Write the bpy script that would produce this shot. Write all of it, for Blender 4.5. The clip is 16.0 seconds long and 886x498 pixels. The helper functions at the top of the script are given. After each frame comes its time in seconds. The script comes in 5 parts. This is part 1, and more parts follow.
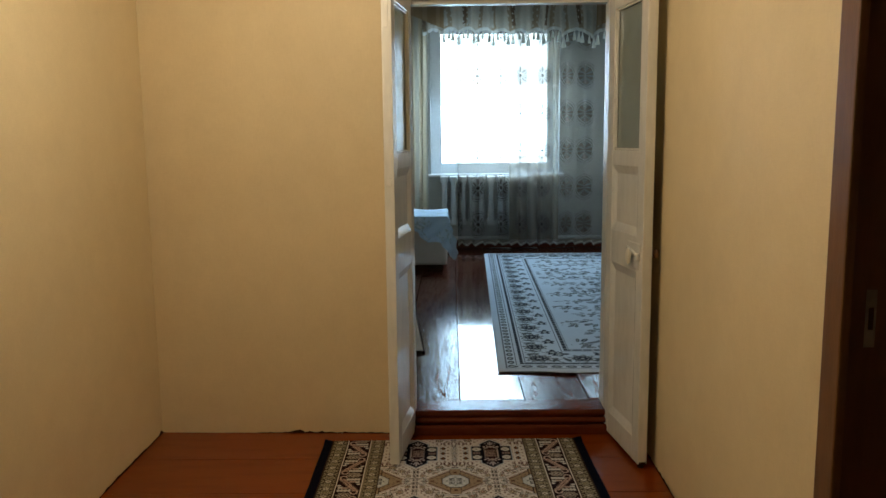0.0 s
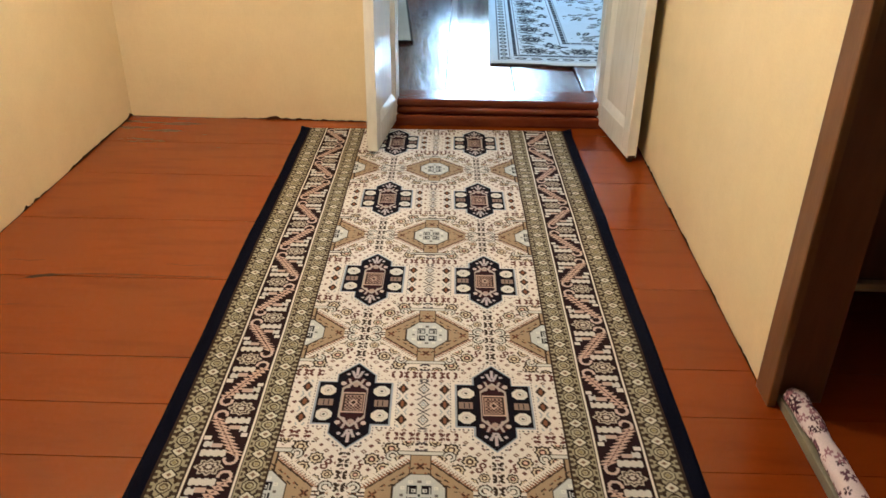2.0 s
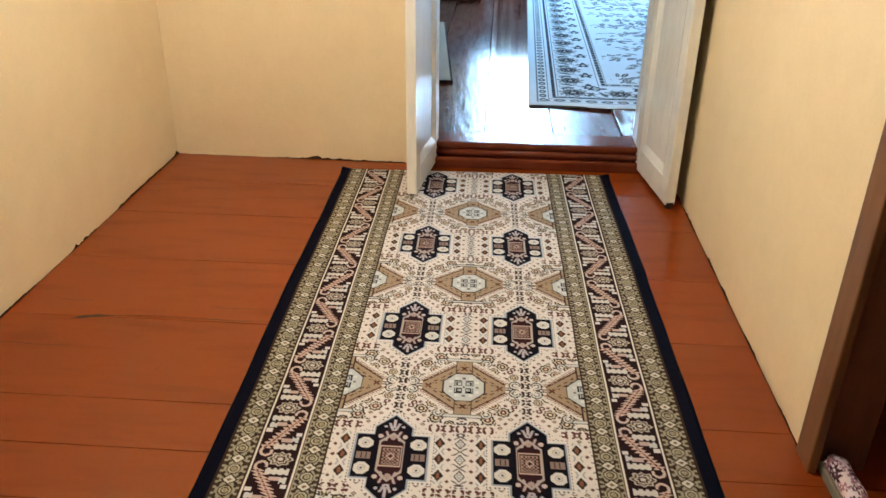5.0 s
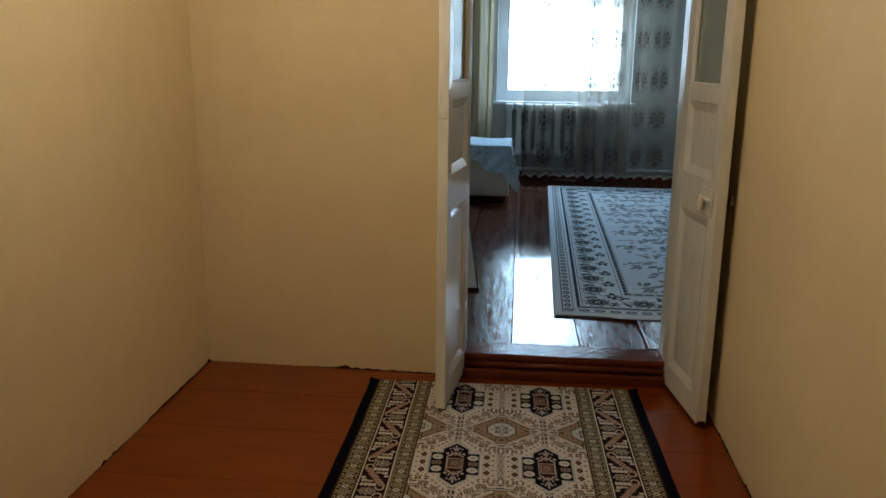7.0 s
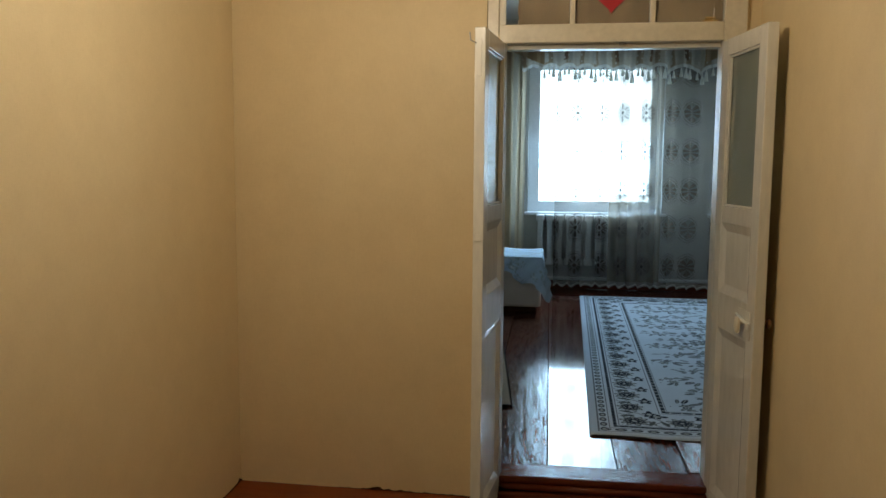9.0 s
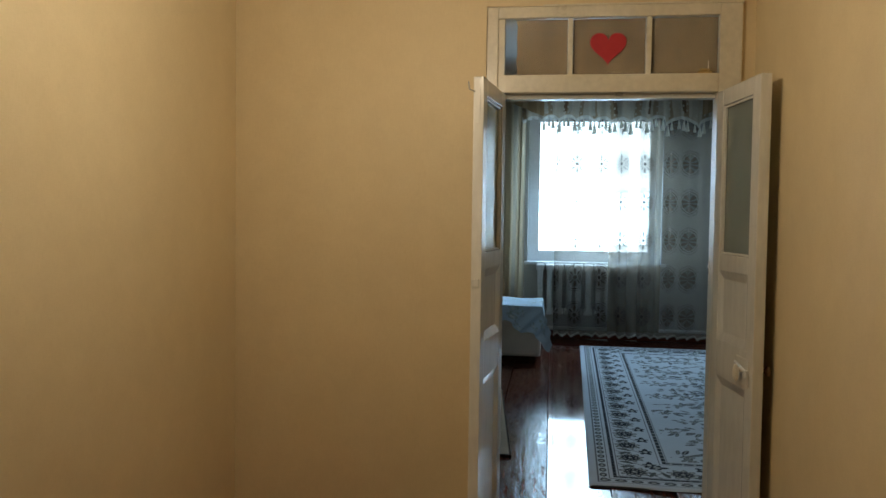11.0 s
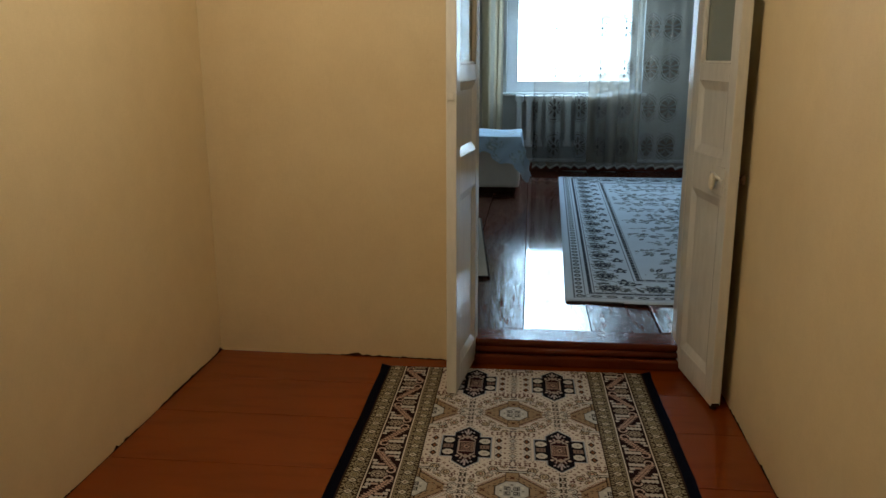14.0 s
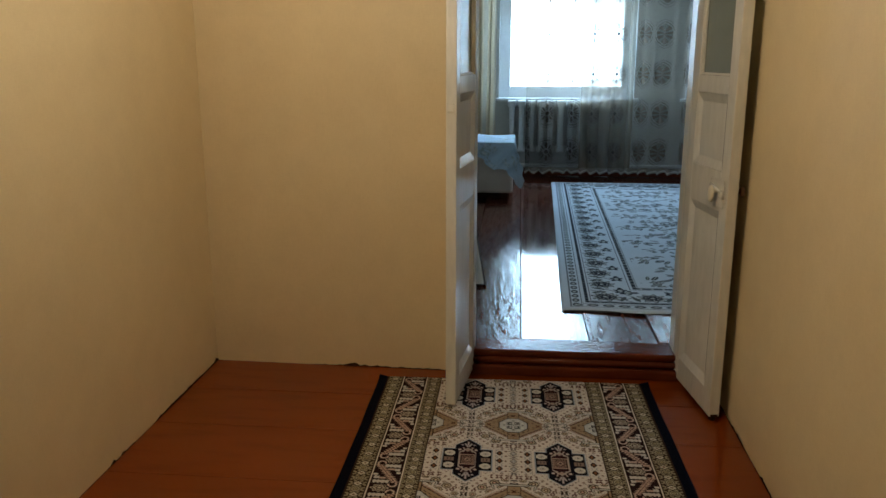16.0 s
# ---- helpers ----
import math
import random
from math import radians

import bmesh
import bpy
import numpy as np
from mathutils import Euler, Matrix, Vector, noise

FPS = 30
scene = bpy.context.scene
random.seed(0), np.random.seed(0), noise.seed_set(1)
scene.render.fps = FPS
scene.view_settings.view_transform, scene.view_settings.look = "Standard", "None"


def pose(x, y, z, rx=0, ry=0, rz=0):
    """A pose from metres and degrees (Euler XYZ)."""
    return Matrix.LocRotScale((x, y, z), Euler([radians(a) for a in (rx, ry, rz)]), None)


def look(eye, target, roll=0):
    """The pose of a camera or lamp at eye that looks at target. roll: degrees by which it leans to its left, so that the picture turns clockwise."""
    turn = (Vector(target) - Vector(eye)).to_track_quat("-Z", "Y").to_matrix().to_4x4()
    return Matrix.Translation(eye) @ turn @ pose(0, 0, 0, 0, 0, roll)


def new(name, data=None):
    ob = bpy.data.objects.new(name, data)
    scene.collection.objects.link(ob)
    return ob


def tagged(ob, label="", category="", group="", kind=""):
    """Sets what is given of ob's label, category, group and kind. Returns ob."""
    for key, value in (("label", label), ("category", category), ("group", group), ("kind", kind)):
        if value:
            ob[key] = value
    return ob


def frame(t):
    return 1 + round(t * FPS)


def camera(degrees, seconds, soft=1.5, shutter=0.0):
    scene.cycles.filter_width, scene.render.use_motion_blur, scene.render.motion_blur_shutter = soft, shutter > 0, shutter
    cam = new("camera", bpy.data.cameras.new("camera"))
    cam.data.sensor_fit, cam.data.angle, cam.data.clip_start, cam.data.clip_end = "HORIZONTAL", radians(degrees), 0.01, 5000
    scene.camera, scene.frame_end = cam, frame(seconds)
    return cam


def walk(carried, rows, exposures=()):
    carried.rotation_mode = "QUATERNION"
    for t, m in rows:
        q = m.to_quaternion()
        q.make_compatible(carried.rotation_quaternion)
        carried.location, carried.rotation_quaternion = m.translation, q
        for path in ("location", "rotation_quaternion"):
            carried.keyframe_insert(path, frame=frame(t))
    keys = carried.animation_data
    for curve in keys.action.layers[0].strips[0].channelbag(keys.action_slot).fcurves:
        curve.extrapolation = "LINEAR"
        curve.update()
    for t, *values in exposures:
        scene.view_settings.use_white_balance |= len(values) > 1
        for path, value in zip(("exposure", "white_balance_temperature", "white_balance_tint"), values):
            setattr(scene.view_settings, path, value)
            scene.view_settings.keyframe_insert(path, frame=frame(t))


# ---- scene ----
cam = camera(58.6, 16.0)
PATH = [
    (0, (1.429, -3.707, 1.421), (1.406, -1.727, 1.141), -0.6),
    (0.5, (1.438, -3.585, 1.378), (1.411, -1.635, 0.934), 0.2),
    (1, (1.492, -3.529, 1.316), (1.461, -1.632, 0.682), 0.5),
    (1.5, (1.52, -3.513, 1.266), (1.496, -1.678, 0.471), 0.8),
    (2, (1.522, -3.515, 1.227), (1.492, -1.757, 0.274), 0.8),
    (2.5, (1.517, -3.514, 1.206), (1.461, -1.819, 0.146), 1.0),
    (3, (1.519, -3.507, 1.211), (1.443, -1.834, 0.118), 0.9),
    (5.5, (1.49, -3.497, 1.332), (1.357, -1.675, 0.517), 0.6),
    (6, (1.476, -3.491, 1.353), (1.321, -1.634, 0.629), 0.5),
    (6.5, (1.481, -3.496, 1.393), (1.314, -1.6, 0.777), 0.5),
    (7, (1.466, -3.505, 1.444), (1.283, -1.569, 0.977), 0.7),
    (7.5, (1.464, -3.506, 1.465), (1.263, -1.553, 1.081), 0.5),
    (8, (1.458, -3.508, 1.481), (1.249, -1.544, 1.163), 0.5),
    (8.5, (1.448, -3.509, 1.49), (1.212, -1.543, 1.213), 0.5),
    (9, (1.449, -3.519, 1.519), (1.183, -1.548, 1.308), 0.4),
    (11.3, (1.463, -3.531, 1.493), (1.192, -1.553, 1.411), 0.8),
    (11.5, (1.46, -3.528, 1.487), (1.191, -1.55, 1.37), 0.8),
    (12, (1.465, -3.526, 1.467), (1.197, -1.554, 1.265), 0.7),
    (12.5, (1.458, -3.525, 1.458), (1.197, -1.559, 1.198), 0.7),
    (13, (1.465, -3.514, 1.425), (1.205, -1.56, 1.085), 0.1),
    (13.5, (1.471, -3.51, 1.404), (1.232, -1.564, 1.004), -0.1),
    (14, (1.477, -3.502, 1.384), (1.263, -1.57, 0.912), -0.2),
    (14.5, (1.473, -3.49, 1.37), (1.275, -1.578, 0.817), -0.1),
    (15, (1.464, -3.483, 1.389), (1.27, -1.575, 0.824), -0.3),
    (15.5, (1.453, -3.478, 1.42), (1.258, -1.558, 0.894), -0.2),
    (16, (1.433, -3.49, 1.42), (1.247, -1.554, 0.952), -0.0),
]
EXPOSURES = [(0, -0.67, 6800, 10), (0.6, -0.68, 6600, 10), (1.0, -0.03, 6100, 10), (1.5, 0.78, 5700, 10), (2.2, 1.16, 5850, 10), (3.2, 1.26, 5750, 10), (5.5, 0.94, 5550, 10), (6.0, 0.34, 5850, 10), (6.5, -0.44, 6200, 10), (7, -0.86, 6620, 10), (9, -0.97, 6620, 10), (11.5, -1.15, 6720, 10), (12.7, -1.15, 6850, 10), (13.5, -0.95, 6700, 10), (14.0, -0.84, 6600, 10), (14.5, -0.46, 6420, 10), (15.2, -0.54, 6420, 10), (16, -0.75, 6520, 10)]
walk(cam, [(t, look(eye, target, roll)) for t, eye, target, roll in PATH], EXPOSURES)

# ---- world and light ----
world = bpy.data.worlds.new("sky")
scene.world = world
world.use_nodes = True
wn = world.node_tree
sky = wn.nodes.new("ShaderNodeTexSky")
sky.sky_type = "NISHITA"
sky.sun_disc = False
sky.sun_elevation = radians(48)
sky.sun_rotation = radians(150)
wn.links.new(sky.outputs[0], wn.nodes["Background"].inputs[0])
wn.nodes["Background"].inputs[1].default_value = 0.12

sun = new("sun", bpy.data.lights.new("sun", "SUN"))
sun.data.energy = 2.5
sun.data.angle = radians(0.53)
sun.data.color = (1.0, 0.95, 0.88)
sun.matrix_world = look((6, -12, 14), (0, 0, 0))

# daylight standing in the two window openings
def window_light(x0, x1, z0, z1, y, watts):
    lamp = new("window_daylight", bpy.data.lights.new("window_daylight", "AREA"))
    lamp.data.shape = "RECTANGLE"
    lamp.data.size, lamp.data.size_y = x1 - x0, z1 - z0
    lamp.data.energy = watts
    lamp.data.color = (0.42, 0.70, 1.0)
    lamp.matrix_world = look(((x0 + x1) / 2, y, (z0 + z1) / 2), ((x0 + x1) / 2, y - 2, (z0 + z1) / 2 - 0.9))

# ---- materials ----
def material(name, build, rough=0.5, metal=0.0):
    m = bpy.data.materials.new(name)
    m.use_nodes = True
    nt = m.node_tree
    bsdf = nt.nodes["Principled BSDF"]
    bsdf.inputs["Roughness"].default_value = rough
    bsdf.inputs["Metallic"].default_value = metal
    build(nt, bsdf)
    return m

def node(nt, kind, **values):
    n = nt.nodes.new(kind)
    for k, v in values.items():
        if k in n.inputs:
            n.inputs[k].default_value = v
        elif k == "blend":
            n.blend_type = v
    return n

def coords(nt, scale=(1, 1, 1), rot=(0, 0, 0)):
    tc = nt.nodes.new("ShaderNodeTexCoord")
    mp = nt.nodes.new("ShaderNodeMapping")
    mp.inputs["Scale"].default_value = scale
    mp.inputs["Rotation"].default_value = rot
    nt.links.new(tc.outputs["Object"], mp.inputs[0])
    return mp.outputs[0]

def noise_tex(nt, vec, scale, detail=4.0, rough=0.55):
    n = nt.nodes.new("ShaderNodeTexNoise")
    n.inputs["Scale"].default_value = scale
    n.inputs["Detail"].default_value = detail
    n.inputs["Roughness"].default_value = rough
    nt.links.new(vec, n.inputs["Vector"])
    return n.outputs["Fac"]

def ramp(nt, fac, stops):
    r = nt.nodes.new("ShaderNodeValToRGB")
    e = r.color_ramp.elements
    while len(e) < len(stops):
        e.new(0.5)
    for el, (p, c) in zip(e, stops):
        el.position, el.color = p, (*c, 1)
    nt.links.new(fac, r.inputs[0])
    return r.outputs[0]

def mix(nt, a, b, fac, blend="MIX"):
    m = nt.nodes.new("ShaderNodeMix")
    m.data_type, m.blend_type = "RGBA", blend
    for sock, v in ((m.inputs[0], fac), (m.inputs[6], a), (m.inputs[7], b)):
        if isinstance(v, (int, float)):
            sock.default_value = v
        elif isinstance(v, tuple):
            sock.default_value = (*v, 1)
        else:
            nt.links.new(v, sock)
    return m.outputs[2]

def bump(nt, bsdf, height, strength, distance=0.002):
    b = nt.nodes.new("ShaderNodeBump")
    b.inputs["Strength"].default_value = strength
    b.inputs["Distance"].default_value = distance
    nt.links.new(height, b.inputs["Height"])
    nt.links.new(b.outputs[0], bsdf.inputs["Normal"])

def varied(name, c0, c1, scale, rough, grain=60.0, bump_s=0.15, stretch=(1, 1, 1), metal=0.0, dist=0.002, rough_var=0.0):
    """A two-scale material: broad blotches between two colours, and fine grain in the relief."""
    def build(nt, bsdf):
        v = coords(nt, stretch)
        big = noise_tex(nt, v, scale, 5)
        fine = noise_tex(nt, v, grain, 3)
        col = ramp(nt, big, [(0.3, c0), (0.7, c1)])
        col = mix(nt, col, ramp(nt, fine, [(0.3, (0.82, 0.82, 0.82)), (0.7, (1, 1, 1))]), 0.5, "MULTIPLY")
        nt.links.new(col, bsdf.inputs["Base Color"])
        if rough_var:
            r = nt.nodes.new("ShaderNodeMapRange")
            r.inputs[3].default_value, r.inputs[4].default_value = max(0.02, rough - rough_var), rough + rough_var
            nt.links.new(big, r.inputs[0])
            nt.links.new(r.outputs[0], bsdf.inputs["Roughness"])
        bump(nt, bsdf, fine, bump_s, dist)
    return material(name, build, rough, metal)

def wallpaper_build(nt, bsdf):
    v = coords(nt)
    linen = noise_tex(nt, coords(nt, (260, 260, 34)), 1.0, 3)
    weft = noise_tex(nt, coords(nt, (40, 40, 300)), 1.0, 2)
    big = noise_tex(nt, v, 1.3, 4)
    mid = noise_tex(nt, v, 9.0, 5)
    col = ramp(nt, big, [(0.25, (0.74, 0.60, 0.365)), (0.75, (0.81, 0.67, 0.42))])
    col = mix(nt, col, ramp(nt, mid, [(0.3, (0.93, 0.92, 0.90)), (0.7, (1, 1, 1))]), 0.6, "MULTIPLY")
    both = mix(nt, linen, weft, 0.45)
    col = mix(nt, col, ramp(nt, both, [(0.35, (0.90, 0.88, 0.84)), (0.65, (1, 1, 1))]), 0.55, "MULTIPLY")
    nt.links.new(col, bsdf.inputs["Base Color"])
    bump(nt, bsdf, both, 0.25, 0.0015)
WALLPAPER = material("wallpaper", wallpaper_build, 0.62)

def hall_plank_build(nt, bsdf):
    v = coords(nt, (2.2, 26, 26))
    grain = noise_tex(nt, v, 1.6, 6, 0.6)
    wide = noise_tex(nt, coords(nt, (1.0, 3.0, 1)), 1.5, 2)
    oi = nt.nodes.new("ShaderNodeObjectInfo")
    col = ramp(nt, wide, [(0.2, (0.180, 0.030, 0.003)), (0.8, (0.206, 0.037, 0.0036))])
    col = mix(nt, col, ramp(nt, grain, [(0.25, (0.72, 0.68, 0.64)), (0.75, (1, 1, 1))]), 0.05, "MULTIPLY")
    tone = ramp(nt, oi.outputs["Random"], [(0.0, (0.88, 0.86, 0.84)), (1.0, (1.0, 1.0, 1.0))])
    col = mix(nt, col, tone, 0.8, "MULTIPLY")
    # a few small dark scuffs
    scuff = noise_tex(nt, coords(nt, (2.4, 13.0, 1)), 1.2, 3, 0.5)
    col = mix(nt, col, ramp(nt, scuff, [(0.26, (0.40, 0.28, 0.22)), (0.50, (1, 1, 1))]), 0.30, "MULTIPLY")
    nt.links.new(col, bsdf.inputs["Base Color"])
    r = nt.nodes.new("ShaderNodeMapRange")
    r.inputs[3].default_value, r.inputs[4].default_value = 0.15, 0.22
    nt.links.new(wide, r.inputs[0])
    nt.links.new(r.outputs[0], bsdf.inputs["Roughness"])
    bsdf.inputs["Specular IOR Level"].default_value = 0.42
    ripple = noise_tex(nt, coords(nt, (3, 9, 1)), 2.2, 3)
    bump(nt, bsdf, ripple, 0.12, 0.004)
HALL_PLANK = material("red_brown_floor_paint", hall_plank_build, 0.3)

def room_plank_build(wave, pimples, worn):
    def build(nt, bsdf):
        v = coords(nt, (26, 2.0, 26))
        grain = noise_tex(nt, v, 1.5, 6, 0.6)
        wide = noise_tex(nt, coords(nt, (3, 1, 1)), 1.7, 4)
        wavy = noise_tex(nt, coords(nt, (15, 2.6, 1)), 1.6, 6, 0.65)
        drops = noise_tex(nt, coords(nt), 75, 2)
        col = ramp(nt, wide, [(0.25, (0.075, 0.017, 0.010)), (0.75, (0.130, 0.031, 0.014))])
        col = mix(nt, col, ramp(nt, grain, [(0.3, (0.6, 0.58, 0.55)), (0.62, (1, 1, 1))]), 0.5, "MULTIPLY")
        nt.links.new(col, bsdf.inputs["Base Color"])
        h = mix(nt, wavy, grain, 0.15)
        h = mix(nt, h, ramp(nt, drops, [(0.64, (0, 0, 0)), (0.70, (1, 1, 1))]), pimples, "ADD")
        bump(nt, bsdf, h, wave, 0.006)
        if worn:        # the varnish is worn off in streaks along the board
            streak = noise_tex(nt, coords(nt, (16, 1.6, 1)), 1.4, 5, 0.65)
            r = nt.nodes.new("ShaderNodeMapRange")
            r.inputs[1].default_value, r.inputs[2].default_value = 0.30, 0.75
            r.inputs[3].default_value, r.inputs[4].default_value = 0.045, 0.16
            nt.links.new(streak, r.inputs[0])
            nt.links.new(r.outputs[0], bsdf.inputs["Roughness"])
            patch = noise_tex(nt, coords(nt, (17, 2.0, 1)), 1.6, 7, 0.75)
            g = nt.nodes.new("ShaderNodeMapRange")
            g.inputs[1].default_value, g.inputs[2].default_value = 0.42, 0.68
            g.inputs[3].default_value, g.inputs[4].default_value = 0.08, 0.58
            nt.links.new(patch, g.inputs[0])
            nt.links.new(g.outputs[0], bsdf.inputs["Specular IOR Level"])
        else:
            bsdf.inputs["Coat Weight"].default_value = 0.5
            bsdf.inputs["Coat Roughness"].default_value = 0.04
    return build
ROOM_PLANK = material("uneven_dark_red_varnish", room_plank_build(0.60, 1.2, True), 0.10)
ROOM_PLANK_FLAT = material("flat_dark_red_varnish", room_plank_build(0.14, 0.14, False), 0.06)

WHITE_PAINT = varied("aged_white_gloss_paint", (0.70, 0.68, 0.60), (0.80, 0.78, 0.71), 5.0, 0.10, 40, 0.10, (1, 1, 0.25), rough_var=0.05)
FRAME_PAINT = varied("cream_gloss_paint", (0.68, 0.62, 0.48), (0.77, 0.71, 0.57), 5.0, 0.3, 40, 0.15, rough_var=0.08)
GAP = varied("dark_gap", (0.026, 0.012, 0.007), (0.065, 0.030, 0.015), 12.0, 0.9, 80, 0.5)
GAP.node_tree.nodes["Principled BSDF"].inputs["Specular IOR Level"].default_value = 0.0
PLASTER = varied("grey_blue_plaster", (0.50, 0.50, 0.48), (0.58, 0.58, 0.56), 2.0, 0.85, 50, 0.2)
CEILING = varied("whitewash", (0.74, 0.72, 0.67), (0.80, 0.78, 0.73), 2.0, 0.9, 60, 0.2)
CASING = varied("brown_casing_paint", (0.135, 0.060, 0.022), (0.20, 0.092, 0.034), 6.0, 0.4, 50, 0.2, (6, 6, 1))
JAMB = varied("dark_brown_jamb_paint", (0.10, 0.038, 0.018), (0.145, 0.058, 0.028), 6.0, 0.4, 50, 0.2, (6, 6, 1))
STEP = varied("red_brown_step_paint", (0.095, 0.019, 0.008), (0.145, 0.031, 0.011), 5.0, 0.10, 34, 0.42, (1, 2.2, 2.2), dist=0.005)
STEP.node_tree.nodes["Principled BSDF"].inputs["Specular IOR Level"].default_value = 0.34
PVC = varied("white_window_plastic", (0.78, 0.80, 0.82), (0.83, 0.84, 0.85), 3.0, 0.35, 60, 0.04)
METAL = varied("worn_steel", (0.35, 0.34, 0.32), (0.50, 0.48, 0.45), 20.0, 0.38, 120, 0.1, metal=0.9)

def glass_build(nt, bsdf):
    bsdf.inputs["Base Color"].default_value = (0.93, 0.97, 0.96, 1)
    bsdf.inputs["Transmission Weight"].default_value = 1.0
    bsdf.inputs["IOR"].default_value = 1.45
GLASS = material("clear_glass", glass_build, 0.02)

# ---- helpers for building ----
def box(bm, x0, x1, y0, y1, z0, z1, bevel=0.0):
    made = bmesh.ops.create_cube(bm, size=1.0, matrix=Matrix.LocRotScale(((x0 + x1) / 2, (y0 + y1) / 2, (z0 + z1) / 2), None, (x1 - x0, y1 - y0, z1 - z0)))
    if bevel:
        es = {e for v in made["verts"] for e in v.link_edges}
        bmesh.ops.bevel(bm, geom=list(es), offset=bevel, segments=2, affect="EDGES", profile=0.6)
    return bm

def cyl(bm, p0, p1, r0, r1=None, segs=16):
    p0, p1 = Vector(p0), Vector(p1)
    d = p1 - p0
    m = Matrix.Translation((p0 + p1) / 2) @ d.to_track_quat("Z", "Y").to_matrix().to_4x4()
    bmesh.ops.create_cone(bm, cap_ends=True, segments=segs, radius1=r0, radius2=r0 if r1 is None else r1, depth=d.length, matrix=m)
    return bm

def part(name, bm, mat, parent=None, label="", smooth=False):
    me = bpy.data.meshes.new(name)
    bm.to_mesh(me)
    bm.free()
    me.materials.append(mat)
    if smooth:
        for p in me.polygons:
            p.use_smooth = True
    ob = new(name, me)
    if parent is not None:
        ob.parent = parent
    if label:
        ob["label"] = label
    return ob

def boxpart(name, dims, mat, parent=None, label="", bevel=0.0):
    return part(name, box(bmesh.new(), *dims, bevel=bevel), mat, parent, label)

def empty(name, m=None):
    ob = new(name)
    ob.empty_display_size = 0.1
    if m is not None:
        ob.matrix_world = m
    return ob

def surface(name, nx, ny, place, mat, parent=None, colour=None, label="", smooth=True):
    """A grid sheet: place(u, v) gives points (arrays in, array out), colour(u, v) a colour for each."""
    u, v = np.meshgrid(np.linspace(0, 1, nx), np.linspace(0, 1, ny))
    u, v = u.ravel(), v.ravel()
    co = np.stack(place(u, v), 1).astype(np.float32)
    me = bpy.data.meshes.new(name)
    i = np.arange((nx - 1) * (ny - 1))
    a = (i // (nx - 1)) * nx + i % (nx - 1)
    quads = np.stack([a, a + 1, a + nx + 1, a + nx], 1)
    me.vertices.add(len(co))
    me.vertices.foreach_set("co", co.ravel())
    me.loops.add(quads.size)
    me.loops.foreach_set("vertex_index", quads.ravel().astype(np.int32))
    me.polygons.add(len(quads))
    me.polygons.foreach_set("loop_start", (np.arange(len(quads)) * 4).astype(np.int32))
    me.update(calc_edges=True)
    if colour is not None:
        att = me.color_attributes.new("dye", "FLOAT_COLOR", "POINT")
        att.data.foreach_set("color", colour(u, v).astype(np.float32).ravel())
    me.materials.append(mat)
    if smooth:
        me.polygons.foreach_set("use_smooth", np.ones(len(quads), dtype=bool))
    ob = new(name, me)
    if parent is not None:
        ob.parent = parent
    if label:
        ob["label"] = label
    return ob

# ---- plan (metres) ----
HALL_X1 = 2.29      # right wall of the hall
HALL_Y0 = -5.2      # wall behind
HALL_H = 2.75
ROOM_Z = 0.12       # floor of the room beyond
ROOM_X0, ROOM_X1 = -1.0, 5.2
ROOM_Y0, ROOM_Y1 = 0.30, 5.60
ROOM_H = 3.15
OPEN_X0, OPEN_X1 = 1.215, 2.155
FRAME_X0, FRAME_X1 = 1.164, 2.247
HEAD_Z, TRANSOM_TOP = 2.05, 2.42
SIDE_Y1, SIDE_Y0 = -2.00, -2.95   # doorway in the right wall

# ---- structure: hall ----
def wall_object(name, boxes, mat, label):
    bm = bmesh.new()
    for b in boxes:
        box(bm, *b)
    return tagged(part(name, bm, mat), label, "wall", kind="structure")

T = 0.30
wall_object("wall_west", [(-T, 0, HALL_Y0, 0.0, -0.05, HALL_H)], WALLPAPER, "cream linen-textured papered hall wall with ragged lower edge")
north = wall_object("wall_north", [(-T, FRAME_X0, 0, T, -0.05, ROOM_H), (FRAME_X1, HALL_X1 + 0.4, 0, T, -0.05, ROOM_H), (FRAME_X0, FRAME_X1, 0, T, TRANSOM_TOP, ROOM_H)], WALLPAPER, "cream papered hall wall with the double door opening")
for v in north.data.vertices:     # nor is the end wall
    if abs(v.co.y) < 1e-4 and abs(v.co.x - FRAME_X0) < 1e-4 and v.co.z < 3.2:
        v.co.y -= 0.036
east = wall_object("wall_east", [(HALL_X1, HALL_X1 + 0.13, -1.935, 0, -0.05, HALL_H), (HALL_X1, HALL_X1 + 0.13, HALL_Y0, SIDE_Y0 - 0.085, -0.05, HALL_H), (HALL_X1, HALL_X1 + 0.13, SIDE_Y0 - 0.085, -1.935, 2.09, HALL_H)], WALLPAPER, "cream papered partition wall with a brown doorway")
for v in east.data.vertices:      # the partition is not quite square
    if v.co.y > -1.94:
        v.co.x += 0.016 * (1 + v.co.y / 1.93)
wall_object("wall_south", [(-T, HALL_X1 + 1.9, HALL_Y0 - 0.2, HALL_Y0, -0.05, HALL_H)], WALLPAPER, "cream papered wall closing the hall")
tagged(boxpart("ceiling_hall", (-T, HALL_X1 + 1.9, HALL_Y0 - 0.2, -0.001, HALL_H, HALL_H + 0.2), CEILING), "whitewashed flat hall ceiling", "ceiling", kind="structure")
# side room behind the brown doorway
wall_object("wall_side", [(HALL_X1 + 1.7, HALL_X1 + 1.9, HALL_Y0, 0, -0.05, HALL_H)], WALLPAPER, "papered wall of the unlit side room")

